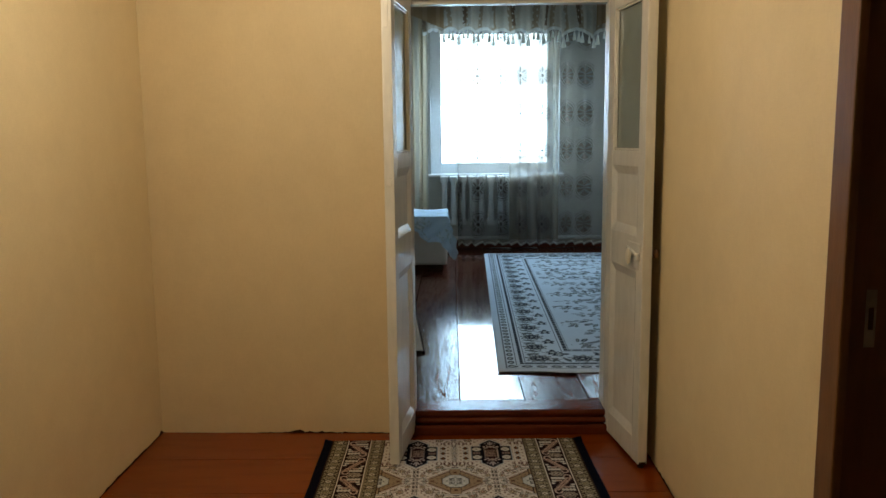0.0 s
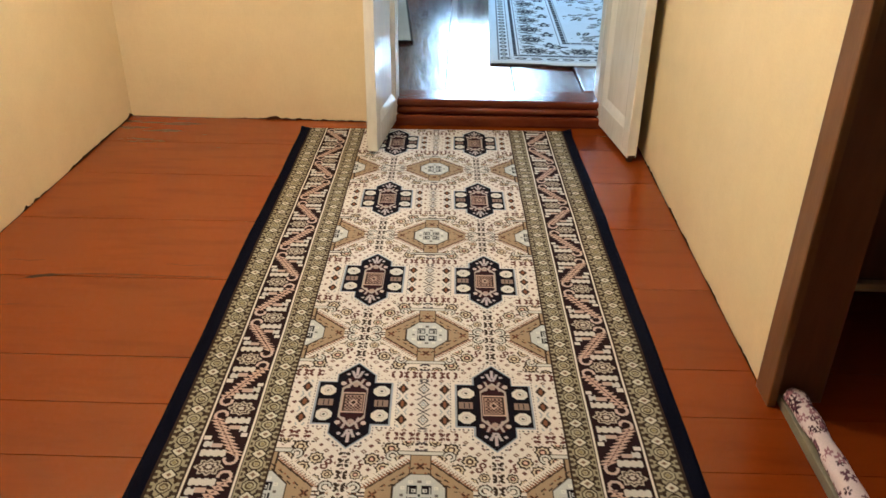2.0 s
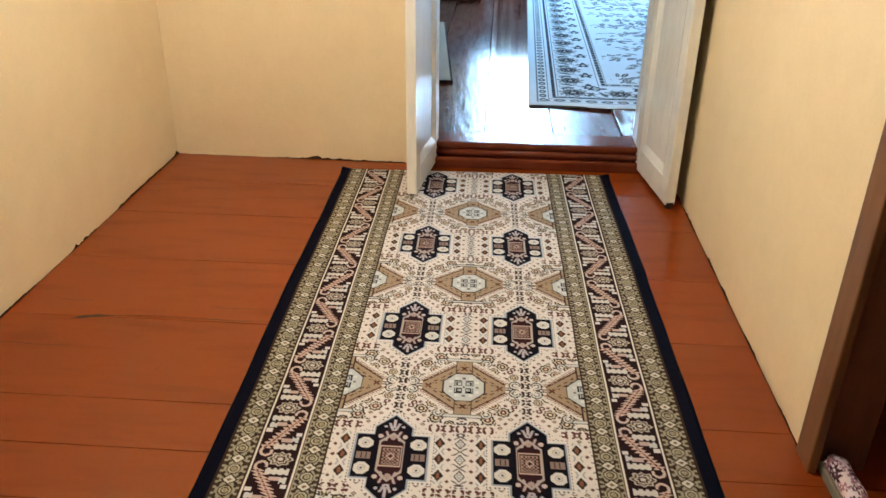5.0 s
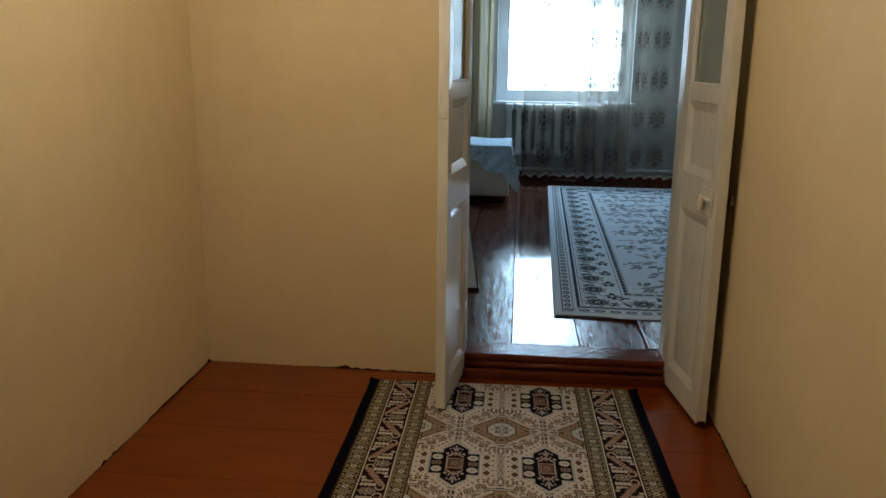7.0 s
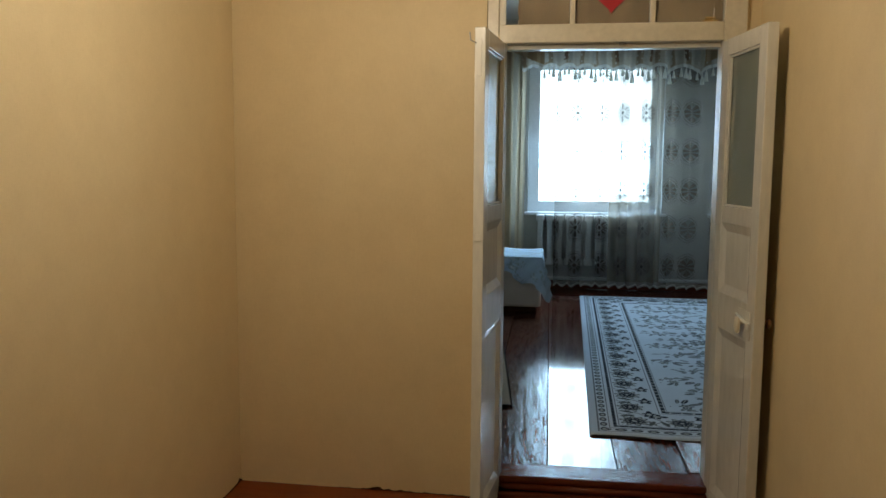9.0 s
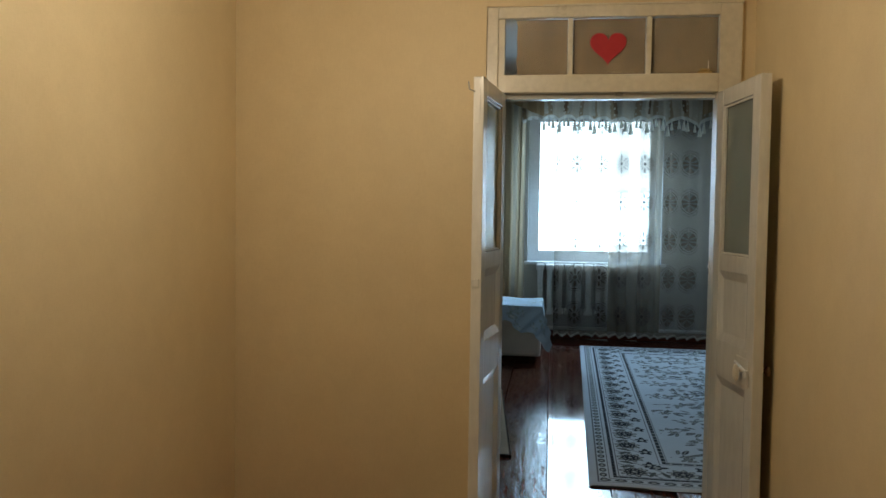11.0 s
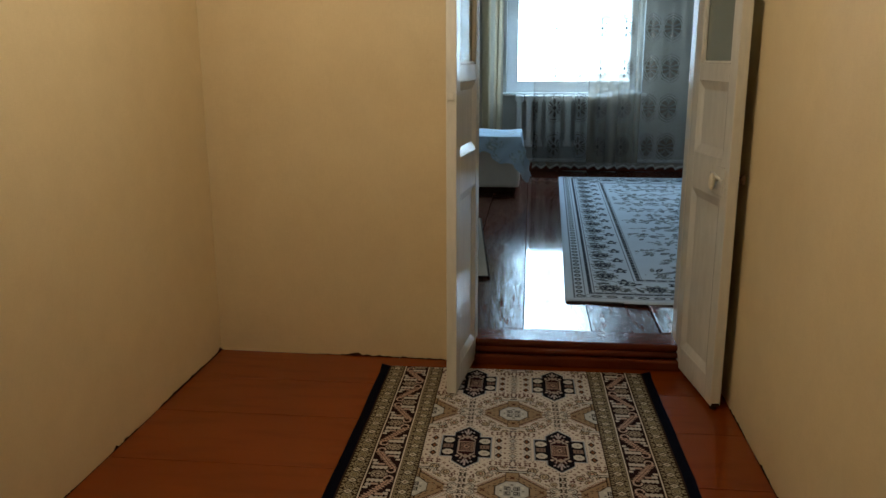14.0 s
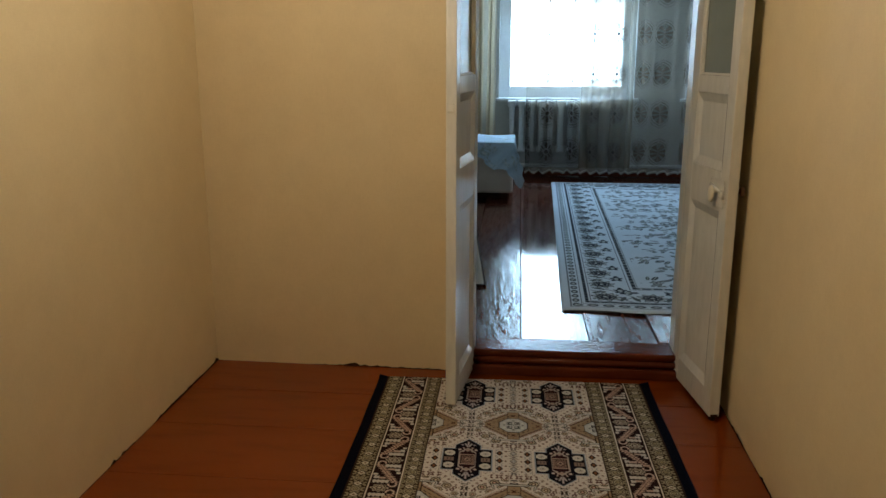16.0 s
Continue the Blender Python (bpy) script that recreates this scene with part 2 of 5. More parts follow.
floor = tagged(boxpart("floor_hall", (-0.3, HALL_X1 + 1.9, HALL_Y0, -0.02, -0.12, -0.022), GAP), "red-brown painted wooden plank floor of the hall", "floor", kind="structure")
JOINTS = [0.0, -0.34, -0.685, -1.08, -1.475, -1.87, -2.055, -2.235, -2.43, -2.62, -2.82, -3.05, -3.3, -3.55, -3.8, -4.1, -4.4, -4.7, -5.0, -5.2]
for a, b in zip(JOINTS, JOINTS[1:]):
    boxpart("plank", (-0.01, HALL_X1 + 1.7, b + 0.0010, a - 0.0010, -0.022, 0.0), HALL_PLANK, floor, bevel=0.0012)

# an old crack running out of a knot, and two finer ones
def crack(x0, x1, y, thick, knot, seed):
    bm = bmesh.new()
    rng = random.Random(seed)
    up, dn = [], []
    for k in range(60):
        t = k / 59
        x = x0 + (x1 - x0) * t
        w = (thick + knot * math.exp(-((t - 0.10) / 0.06) ** 2)) * (0.55 + 0.6 * rng.random()) * min(1.0, 6 * (1 - t) + 0.1, 14 * t + 0.15)
        yy = y - 0.040 * math.exp(-t / 0.09) * (knot > 0) + 0.003 * math.sin(t * 9 + seed) + 0.0015 * rng.random()
        up.append(bm.verts.new((x, yy + w, 0.0007)))
        dn.append(bm.verts.new((x, yy - w, 0.0007)))
    for k in range(59):
        bm.faces.new((dn[k], dn[k + 1], up[k + 1], up[k]))
    part("crack", bm, GAP, floor)
crack(0.205, 0.86, -1.462, 0.0017, 0.011, 4)
crack(0.03, 0.30, -1.640, 0.0013, 0.0, 5)
crack(0.12, 0.24, -1.385, 0.0011, 0.0, 6)
crack(0.62, 0.78, -1.395, 0.0010, 0.0, 7)

# ---- structure: the room beyond ----
room_floor = tagged(boxpart("floor_room", (ROOM_X0, ROOM_X1, 0.10, ROOM_Y1, ROOM_Z - 0.12, ROOM_Z - 0.022), GAP), "dark red varnished plank floor of the far room", "floor", kind="structure")
TILTS = {6: -2.3, 7: 0.15, 8: 2.1, 9: 1.6}      # boards that have cupped, in degrees
for k in range(19):
    x0, x1 = max(1.462 + 0.325 * (k - 7), ROOM_X0), min(1.462 + 0.325 * (k - 6), ROOM_X1)
    if x1 - x0 < 0.02:
        continue
    w = (x1 - x0) / 2
    b = boxpart("plank", (-w + 0.0015, w - 0.0015, 0.10, ROOM_Y1, -0.022, 0.0), ROOM_PLANK_FLAT if k == 7 else ROOM_PLANK, room_floor, bevel=0.003)
    b.matrix_basis = pose((x0 + x1) / 2, 0, ROOM_Z - (0.0055 if k in (6, 8) else 0.001), 0, TILTS.get(k, 0.4 * math.sin(k * 2.1)), 0)
# the second window, nearly all out of view, is assumed and adds daylight
WIN = [(1.19, 2.69), (3.24, 4.80)]
WZ0, WZ1 = 0.99, 2.74
wb = []
xs = ROOM_X0 - T
for a, b in WIN:
    wb += [(xs, a, ROOM_Y1, ROOM_Y1 + 0.4, -0.05, ROOM_H), (a, b, ROOM_Y1, ROOM_Y1 + 0.4, -0.05, WZ0), (a, b, ROOM_Y1, ROOM_Y1 + 0.4, WZ1, ROOM_H)]
    xs = b
wb.append((xs, ROOM_X1 + T, ROOM_Y1, ROOM_Y1 + 0.4, -0.05, ROOM_H))
wall_object("wall_window", wb, PLASTER, "grey-blue plastered wall with two windows")
wall_object("wall_room_west", [(ROOM_X0 - T, ROOM_X0, T, ROOM_Y1, -0.05, ROOM_H)], PLASTER, "grey-blue plastered side wall of the far room")
wall_object("wall_room_east", [(ROOM_X1, ROOM_X1 + T, T, ROOM_Y1, -0.05, ROOM_H)], PLASTER, "grey-blue plastered side wall of the far room")
wall_object("wall_room_south", [(ROOM_X0 - T, -T, 0, T, -0.05, ROOM_H), (HALL_X1 + 0.4, ROOM_X1 + T, 0, T, -0.05, ROOM_H)], PLASTER, "plastered wall beside the double door")
tagged(boxpart("ceiling_room", (ROOM_X0 - T, ROOM_X1 + T, 0, ROOM_Y1 + 0.4, ROOM_H, ROOM_H + 0.2), CEILING), "whitewashed flat ceiling of the far room", "ceiling", kind="structure")

def window(name, x0, x1):
    w = empty(name)
    y0, y1 = ROOM_Y1 + 0.16, ROOM_Y1 + 0.23
    f = 0.125
    for dims in ((x0, x0 + f, y0, y1, WZ0, WZ1), (x1 - f, x1, y0, y1, WZ0, WZ1), (x0 + f, x1 - f, y0, y1, WZ0, WZ0 + f), (x0 + f, x1 - f, y0, y1, WZ1 - f, WZ1)):
        boxpart("window_frame", dims, PVC, w, bevel=0.006)
    p = boxpart("pane", (x0 + f, x1 - f, y0 + 0.03, y0 + 0.04, WZ0 + f, WZ1 - f), GLASS, w)
    p.visible_shadow = False
    boxpart("window_sill", (x0 - 0.05, x1 + 0.05, ROOM_Y1 - 0.06, y0, WZ0 - 0.03, WZ0 + 0.004), PVC, w, bevel=0.008)
    return tagged(w, "white plastic fixed window in a deep reveal", "window", kind="structure")
for i, (a, b) in enumerate(WIN):
    window("window_%d" % (i + 1), a, b)
    window_light(a + 0.125, b - 0.125, WZ0 + 0.13, WZ1 - 0.125, ROOM_Y1 + 0.155, (132, 66)[i])

# glowing sheet added outside the windows so that the panes blow out white
def backdrop_glow_build(nt, bsdf):
    bsdf.inputs["Base Color"].default_value = (0.8, 0.8, 0.8, 1)
    bsdf.inputs["Emission Color"].default_value = (0.64, 0.85, 1.0, 1)
    bsdf.inputs["Emission Strength"].default_value = 7.5
tagged(boxpart("backdrop", (-60, 70, 38, 38.5, -5, 50), material("backdrop_glow", backdrop_glow_build, 1.0)), "plain glowing sheet for the overexposed white sky and distance", "backdrop", kind="structure")
# ground outside
def ground_build(nt, bsdf):
    v = coords(nt)
    nt.links.new(ramp(nt, noise_tex(nt, v, 0.3, 6), [(0.3, (0.20, 0.18, 0.14)), (0.7, (0.34, 0.31, 0.25))]), bsdf.inputs["Base Color"])
tagged(boxpart("ground", (-400, 400, -400, 800, -0.9, -0.6), material("dry_yard", ground_build, 0.95)), "dry pale yard ground outside", "ground", kind="structure")

# ---- ceiling lamp of the hall ----
def bulb_build(nt, bsdf):
    bsdf.inputs["Emission Color"].default_value = (1.0, 0.72, 0.38, 1)
    bsdf.inputs["Emission Strength"].default_value = 14.0
BULB = material("lit_opal_glass", bulb_build, 0.4)
LAMP = (0.95, -1.48)
lamp = empty("ceiling_lamp", pose(LAMP[0], LAMP[1], HALL_H))
part("canopy", cyl(bmesh.new(), (0, 0, -0.03), (0, 0, 0), 0.07), METAL, lamp)
part("stem", cyl(bmesh.new(), (0, 0, -0.42), (0, 0, -0.03), 0.012), METAL, lamp)
bm = bmesh.new()
bmesh.ops.create_uvsphere(bm, u_segments=20, v_segments=14, radius=0.10, matrix=Matrix.Translation((0, 0, -0.50)))
globe = part("globe", bm, BULB, lamp, smooth=True)
globe.visible_shadow = False
tagged(lamp, "lit opal globe ceiling lamp on a short stem", "ceiling lamp")
pl = new("hall_lamp_light", bpy.data.lights.new("hall_lamp_light", "POINT"))
pl.data.energy = 39
pl.data.color = (1.0, 0.91, 0.76)
pl.data.shadow_soft_size = 0.10
pl.location = (LAMP[0], LAMP[1], HALL_H - 0.50)

# ---- double door ----
def frame_pane(a, b, z0, z1, y):
    p = boxpart("pane", (a, b, y, y + 0.004, z0, z1), FILM_GLASS, DOOR_FRAME)
    p.visible_shadow = False
    return p

def film_glass_build(nt, bsdf):
    v = coords(nt, (5, 5, 1.2))
    dirt = noise_tex(nt, v, 2.2, 5)
    nt.links.new(ramp(nt, dirt, [(0.3, (0.78, 0.80, 0.78)), (0.7, (0.90, 0.92, 0.91))]), bsdf.inputs["Base Color"])
    bsdf.inputs["Transmission Weight"].default_value = 0.97
    bsdf.inputs["IOR"].default_value = 1.45
FILM_GLASS = material("dusty_glass", film_glass_build, 0.04)

def backing_build(nt, bsdf):
    stain = noise_tex(nt, coords(nt, (3.2, 1, 1.1)), 3.0, 6, 0.6)
    blot = noise_tex(nt, coords(nt, (1.5, 1, 1)), 9.0, 3)
    c = ramp(nt, stain, [(0.30, (0.17, 0.105, 0.05)), (0.48, (0.30, 0.205, 0.11)), (0.70, (0.36, 0.26, 0.15))])
    c = mix(nt, c, ramp(nt, blot, [(0.3, (0.7, 0.66, 0.6)), (0.6, (1, 1, 1))]), 0.6, "MULTIPLY")
    nt.links.new(c, bsdf.inputs["Base Color"])
    bump(nt, bsdf, stain, 0.3, 0.004)
BACKING = material("stained_brown_paper", backing_build, 0.8)

def frosted_build(nt, bsdf):
    v = coords(nt)
    fine = noise_tex(nt, v, 150, 3)
    nt.links.new(ramp(nt, noise_tex(nt, v, 4, 4), [(0.3, (0.50, 0.57, 0.51)), (0.7, (0.60, 0.67, 0.60))]), bsdf.inputs["Base Color"])
    bsdf.inputs["Transmission Weight"].default_value = 0.60
    bump(nt, bsdf, fine, 0.3, 0.001)
FROSTED = material("frosted_glass", frosted_build, 0.16)
HEART_RED = varied("red_foil", (0.42, 0.012, 0.020), (0.52, 0.02, 0.03), 8, 0.45, 60, 0.05)

DOOR_FRAME = empty("door_frame")
FY0, FY1 = -0.022, 0.10
boxpart("jamb", (FRAME_X0, OPEN_X0, FY0, FY1, 0.0, TRANSOM_TOP), FRAME_PAINT, DOOR_FRAME, bevel=0.004)
boxpart("jamb", (OPEN_X1, FRAME_X1, FY0, FY1, 0.0, TRANSOM_TOP), FRAME_PAINT, DOOR_FRAME, bevel=0.004)
boxpart("head", (OPEN_X0, OPEN_X1, FY0, FY1, TRANSOM_TOP - 0.05, TRANSOM_TOP), FRAME_PAINT, DOOR_FRAME, bevel=0.004)
boxpart("transom_rail", (OPEN_X0, OPEN_X1, FY0, 0.10, HEAD_Z - 0.004, HEAD_Z + 0.075), FRAME_PAINT, DOOR_FRAME, bevel=0.006)
boxpart("door_stop", (OPEN_X0, OPEN_X1, 0.035, 0.098, HEAD_Z - 0.024, HEAD_Z - 0.004), WHITE_PAINT, DOOR_FRAME, bevel=0.003)
boxpart("cornice_bead", (FRAME_X0 - 0.004, FRAME_X1 + 0.006, -0.028, -0.002, TRANSOM_TOP - 0.002, TRANSOM_TOP + 0.008), FRAME_PAINT, DOOR_FRAME, bevel=0.004)
PZ0, PZ1 = HEAD_Z + 0.075, TRANSOM_TOP - 0.05
boxpart("mullion", (1.518, 1.540, -0.012, 0.028, PZ0, PZ1), FRAME_PAINT, DOOR_FRAME, bevel=0.004)
boxpart("mullion", (1.852, 1.875, -0.012, 0.028, PZ0, PZ1), FRAME_PAINT, DOOR_FRAME, bevel=0.004)
boxpart("pane_stop", (OPEN_X0, 1.244, -0.012, 0.028, PZ0, PZ1), FRAME_PAINT, DOOR_FRAME, bevel=0.003)
for a, b in ((1.244, 1.518), (1.540, 1.852), (1.875, OPEN_X1)):
    frame_pane(a, b, PZ0, PZ1, 0.008)
    # brown paper pasted behind the glass, torn short at one side
    bm = bmesh.new()
    x0 = a + (0.052 if a < 1.3 else 0.002)
    rim = [(x0 + (0.003 * math.sin(k * 2.1) if a < 1.3 else 0), PZ0 + 0.002 + (PZ1 - PZ0 - 0.004) * k / 8) for k in range(9)]
    fr = [bm.verts.new((px, 0.0135, pz)) for px, pz in rim] + [bm.verts.new((b - 0.002, 0.0135, PZ1 - 0.002)), bm.verts.new((b - 0.002, 0.0135, PZ0 + 0.002))]
    ext = bmesh.ops.extrude_face_region(bm, geom=[bm.faces.new(fr)])
    bmesh.ops.translate(bm, vec=(0, 0.0008, 0), verts=[g for g in ext["geom"] if isinstance(g, bmesh.types.BMVert)])
    bmesh.ops.recalc_face_normals(bm, faces=bm.faces)
    part("paper", bm, BACKING, DOOR_FRAME, "stained brown paper behind the glass")
tagged(DOOR_FRAME, "cream gloss painted double door frame with glazed three-pane transom", "door frame", kind="structure")
boxpart("bolt_socket", (1.728, 1.760, 0.012, 0.03, HEAD_Z - 0.012, HEAD_Z + 0.006), METAL, DOOR_FRAME)

# red heart stuck on the middle pane
bm = bmesh.new()
ring = []
for k in range(60):
    a = 2 * math.pi * k / 60
    ring.append(bm.verts.new((1.692 + 0.0049 * 16 * math.sin(a) ** 3, 0.0, 2.248 + 0.0049 * (13 * math.cos(a) - 5 * math.cos(2 * a) - 2 * math.cos(3 * a) - math.cos(4 * a)))))
face = bm.faces.new(ring)
ext = bmesh.ops.extrude_face_region(bm, geom=[face])
bmesh.ops.translate(bm, vec=(0, 0.003, 0), verts=[g for g in ext["geom"] if isinstance(g, bmesh.types.BMVert)])
bmesh.ops.recalc_face_normals(bm, faces=bm.faces)
heart = part("heart_sticker", bm, HEART_RED)
heart.location = (0, 0.0045, 0)
tagged(heart, "flat red paper heart stuck on the transom glass", "sticker")

# ornament left on the transom rail
BRASS = varied("tarnished_brass", (0.42, 0.28, 0.10), (0.62, 0.45, 0.20), 30, 0.35, 90, 0.2, metal=0.6)
PALE_STICK = varied("pale_wax", (0.70, 0.64, 0.50), (0.78, 0.72, 0.60), 20, 0.5, 60, 0.1)
orn = empty("ornament", pose(2.100, -0.006, PZ0))
bm = bmesh.new()
box(bm, -0.030, 0.030, -0.006, 0.006, 0.0, 0.010, bevel=0.002)
cyl(bm, (-0.022, 0, 0.016), (0.020, 0, 0.016), 0.007, 0.004, segs=10)
part("base", bm, BRASS, orn)
part("stick", cyl(bmesh.new(), (0.012, 0, 0.008), (0.014, 0, 0.056), 0.0025, 0.0015, segs=8), PALE_STICK, orn, "thin pale stick")
tagged(orn, "small tarnished brass ornament standing on the transom rail", "ornament")

LEAF_W, LEAF_T, LEAF_Z0, LEAF_Z1 = 0.465, 0.042, 0.020, 2.043
def recessed_panel(z0, z1, x0, x1):
    """A flat field sunk behind wide sloping margins, on both faces."""
    bm = bmesh.new()
    m, face, deep = 0.034, LEAF_T / 2 - 0.002, 0.008
    box(bm, x0, x1, -0.004, 0.004, z0, z1)
    for s in (-1, 1):
        outer = [bm.verts.new((px, s * face, pz)) for px, pz in ((x0, z0), (x1, z0), (x1, z1), (x0, z1))]
        lip = [bm.verts.new((px, s * (face - 0.002), pz)) for px, pz in ((x0 + 0.006, z0 + 0.006), (x1 - 0.006, z0 + 0.006), (x1 - 0.006, z1 - 0.006), (x0 + 0.006, z1 - 0.006))]
        inner = [bm.verts.new((px, s * deep, pz)) for px, pz in ((x0 + m, z0 + m), (x1 - m, z0 + m), (x1 - m, z1 - m), (x0 + m, z1 - m))]
        for r0, r1 in ((outer, lip), (lip, inner)):
            for k in range(4):
                bm.faces.new((r0[k], r0[(k + 1) % 4], r1[(k + 1) % 4], r1[k])[::s])
        bm.faces.new(inner[::s])
    return bm

def leaf(name, pin):
    """A half-glazed leaf; its hinge edge at x = 0, its lock edge at x = LEAF_W."""
    d = empty(name)
    h = LEAF_T / 2
    s = 0.074
    z_glass, z_top = 1.358, 1.975
    boxpart("stile", (0, s, -h, h, LEAF_Z0, LEAF_Z1), WHITE_PAINT, d, bevel=0.004)
    boxpart("stile", (LEAF_W - s, LEAF_W, -h, h, LEAF_Z0, LEAF_Z1), WHITE_PAINT, d, bevel=0.004)
    for z0, z1 in ((LEAF_Z0, 0.125), (0.845, 1.0), (1.288, z_glass), (z_top, LEAF_Z1)):
        boxpart("rail", (s, LEAF_W - s, -h + 0.0005, h - 0.0005, z0, z1), WHITE_PAINT, d, bevel=0.004)
    for z0, z1 in ((0.125, 0.845), (1.0, 1.288)):
        part("panel", recessed_panel(z0, z1, s, LEAF_W - s), WHITE_PAINT, d)
    pane = boxpart("pane", (s, LEAF_W - s, -0.002, 0.002, z_glass, z_top), FROSTED, d)
    bm = bmesh.new()
    for sgn in (-1, 1):
        a, b = sorted((sgn * 0.003, sgn * 0.014))
        for q in ((s, s + 0.009, z_glass, z_top), (LEAF_W - s - 0.009, LEAF_W - s, z_glass, z_top), (s, LEAF_W - s, z_glass, z_glass + 0.010), (s, LEAF_W - s, z_top - 0.010, z_top)):
            box(bm, q[0], q[1], a, b, q[2], q[3], bevel=0.003)
    part("glazing_bead", bm, WHITE_PAINT, pane)
    for z in (0.28, 1.75):
        part("hinge", cyl(bmesh.new(), (-0.004, pin * h, z - 0.05), (-0.004, pin * h, z + 0.05), 0.009), WHITE_PAINT, d)
    return d

left = leaf("door_1", -1)
left.matrix_world = pose(1.231, 0.004, 0, 0, 0, -97.2)
boxpart("edge_catch", (LEAF_W, LEAF_W + 0.006, -0.016, 0.012, 1.225, 1.255), WHITE_PAINT, left, "white-painted latch keeper", bevel=0.002)
bm = bmesh.new()
cyl(bm, (LEAF_W, -0.015, 1.985), (LEAF_W + 0.03, -0.03, 1.99), 0.0025, segs=8)
cyl(bm, (LEAF_W + 0.03, -0.03, 1.99), (LEAF_W + 0.028, -0.034, 2.02), 0.0025, segs=8)
part("wire_hook", bm, METAL, left, "small bent steel wire hook")
boxpart("edge_bolt", (LEAF_W, LEAF_W + 0.004, -0.008, 0.008, 1.86, 2.0), WHITE_PAINT, left, "painted edge bolt", bevel=0.001)
tagged(left, "open half-glazed white gloss panelled door leaf", "door", "leaves of the double door", "structure")

right = leaf("door_2", 1)
right.matrix_world = pose(2.174, -0.008, 0, 0, 0, -82.2)
# knob with its latch plate, towards the opening
bm = bmesh.new()
box(bm, LEAF_W - 0.160, LEAF_W - 0.030, -LEAF_T / 2 - 0.005, -LEAF_T / 2, 0.862, 0.972, bevel=0.003)
part("latch_plate", bm, WHITE_PAINT, right, "overpainted latch plate")
bm = bmesh.new()
cyl(bm, (LEAF_W - 0.092, -LEAF_T / 2, 0.927), (LEAF_W - 0.092, -LEAF_T / 2 - 0.024, 0.924), 0.010)
bmesh.ops.create_uvsphere(bm, u_segments=18, v_segments=12, radius=1.0, matrix=Matrix.LocRotScale((LEAF_W - 0.092, -LEAF_T / 2 - 0.028, 0.914), None, (0.015, 0.012, 0.034)))
part("knob", bm, FRAME_PAINT, right, "cream-painted oval door knob", smooth=True)
bm = bmesh.new()
cyl(bm, (LEAF_W - 0.155, -LEAF_T / 2 - 0.008, 0.944), (LEAF_W - 0.025, -LEAF_T / 2 - 0.008, 0.918), 0.006)
box(bm, LEAF_W - 0.052, LEAF_W - 0.024, -LEAF_T / 2 - 0.014, -LEAF_T / 2 - 0.004, 0.902, 0.932, bevel=0.003)
part("latch_bar", bm, WHITE_PAINT, right, smooth=True)
bm = bmesh.new()
cyl(bm, (LEAF_W - 0.04, LEAF_T / 2, 0.93), (LEAF_W - 0.04, LEAF_T / 2 + 0.022, 0.93), 0.009)
bmesh.ops.create_uvsphere(bm, u_segments=16, v_segments=10, radius=1.0, matrix=Matrix.LocRotScale((LEAF_W - 0.03, LEAF_T / 2 + 0.026, 0.93), None, (0.018, 0.010, 0.020)))
part("knob", bm, CASING, right, "brown back knob", smooth=True)
part("floor_bolt", cyl(bmesh.new(), (LEAF_W - 0.02, 0.0, 0.0), (LEAF_W - 0.02, 0.0, 0.03), 0.014), GAP, right, "black floor bolt")
boxpart("bolt_plate", (LEAF_W - 0.05, LEAF_W + 0.003, -0.015, 0.015, 0.018, 0.030), GAP, right)
tagged(right, "open half-glazed white gloss panelled door leaf with knob", "door", "leaves of the double door", "structure")

# ---- threshold step ----
st = empty("threshold_step")
bm = bmesh.new()
box(bm, FRAME_X0, OPEN_X1 + 0.05, -0.05, 0.098, 0.088, ROOM_Z + 0.002, bevel=0.009)
for v in bm.verts:      # worn down towards the hall
    if v.co.z > 0.1:
        v.co.z -= 0.006 * (0.098 - v.co.y) / 0.148
part("tread", bm, STEP, st)
boxpart("riser", (FRAME_X0, OPEN_X1 + 0.05, -0.035, 0.098, 0.0, 0.088), STEP, st, bevel=0.003)
part("round_moulding", cyl(bmesh.new(), (OPEN_X0 - 0.03, -0.042, 0.066), (OPEN_X1 + 0.04, -0.042, 0.066), 0.016), STEP, st, smooth=True)
boxpart("foot_board", (OPEN_X0 - 0.03, OPEN_X1 + 0.05, -0.075, -0.035, 0.0, 0.048), STEP, st, bevel=0.010)
tagged(st, "glossy red-brown painted wooden threshold step with moulding", "step", kind="structure")

# ---- brown doorway of the side room ----
dz = 2.02
sd = empty("side_door_frame")
boxpart("casing", (HALL_X1 - 0.012, HALL_X1 + 0.01, -2.012, -1.928, 0.0, dz + 0.08), CASING, sd, bevel=0.005)
boxpart("casing", (HALL_X1 - 0.014, HALL_X1 + 0.02, SIDE_Y0 - 0.09, SIDE_Y0, 0.0, dz + 0.08), CASING, sd, bevel=0.005)
boxpart("casing", (HALL_X1 - 0.014, HALL_X1 + 0.02, SIDE_Y0, -2.015, dz, dz + 0.08), CASING, sd, bevel=0.005)
boxpart("jamb", (HALL_X1 + 0.01, HALL_X1 + 0.125, -1.992, -1.936, 0.0, dz + 0.03), JAMB, sd, bevel=0.003)
boxpart("jamb", (HALL_X1 + 0.02, HALL_X1 + 0.15, SIDE_Y0 - 0.085, SIDE_Y0, 0.0, dz + 0.03), JAMB, sd, bevel=0.003)
boxpart("head", (HALL_X1 + 0.02, HALL_X1 + 0.15, SIDE_Y0, -1.992, dz, dz + 0.06), JAMB, sd, bevel=0.003)
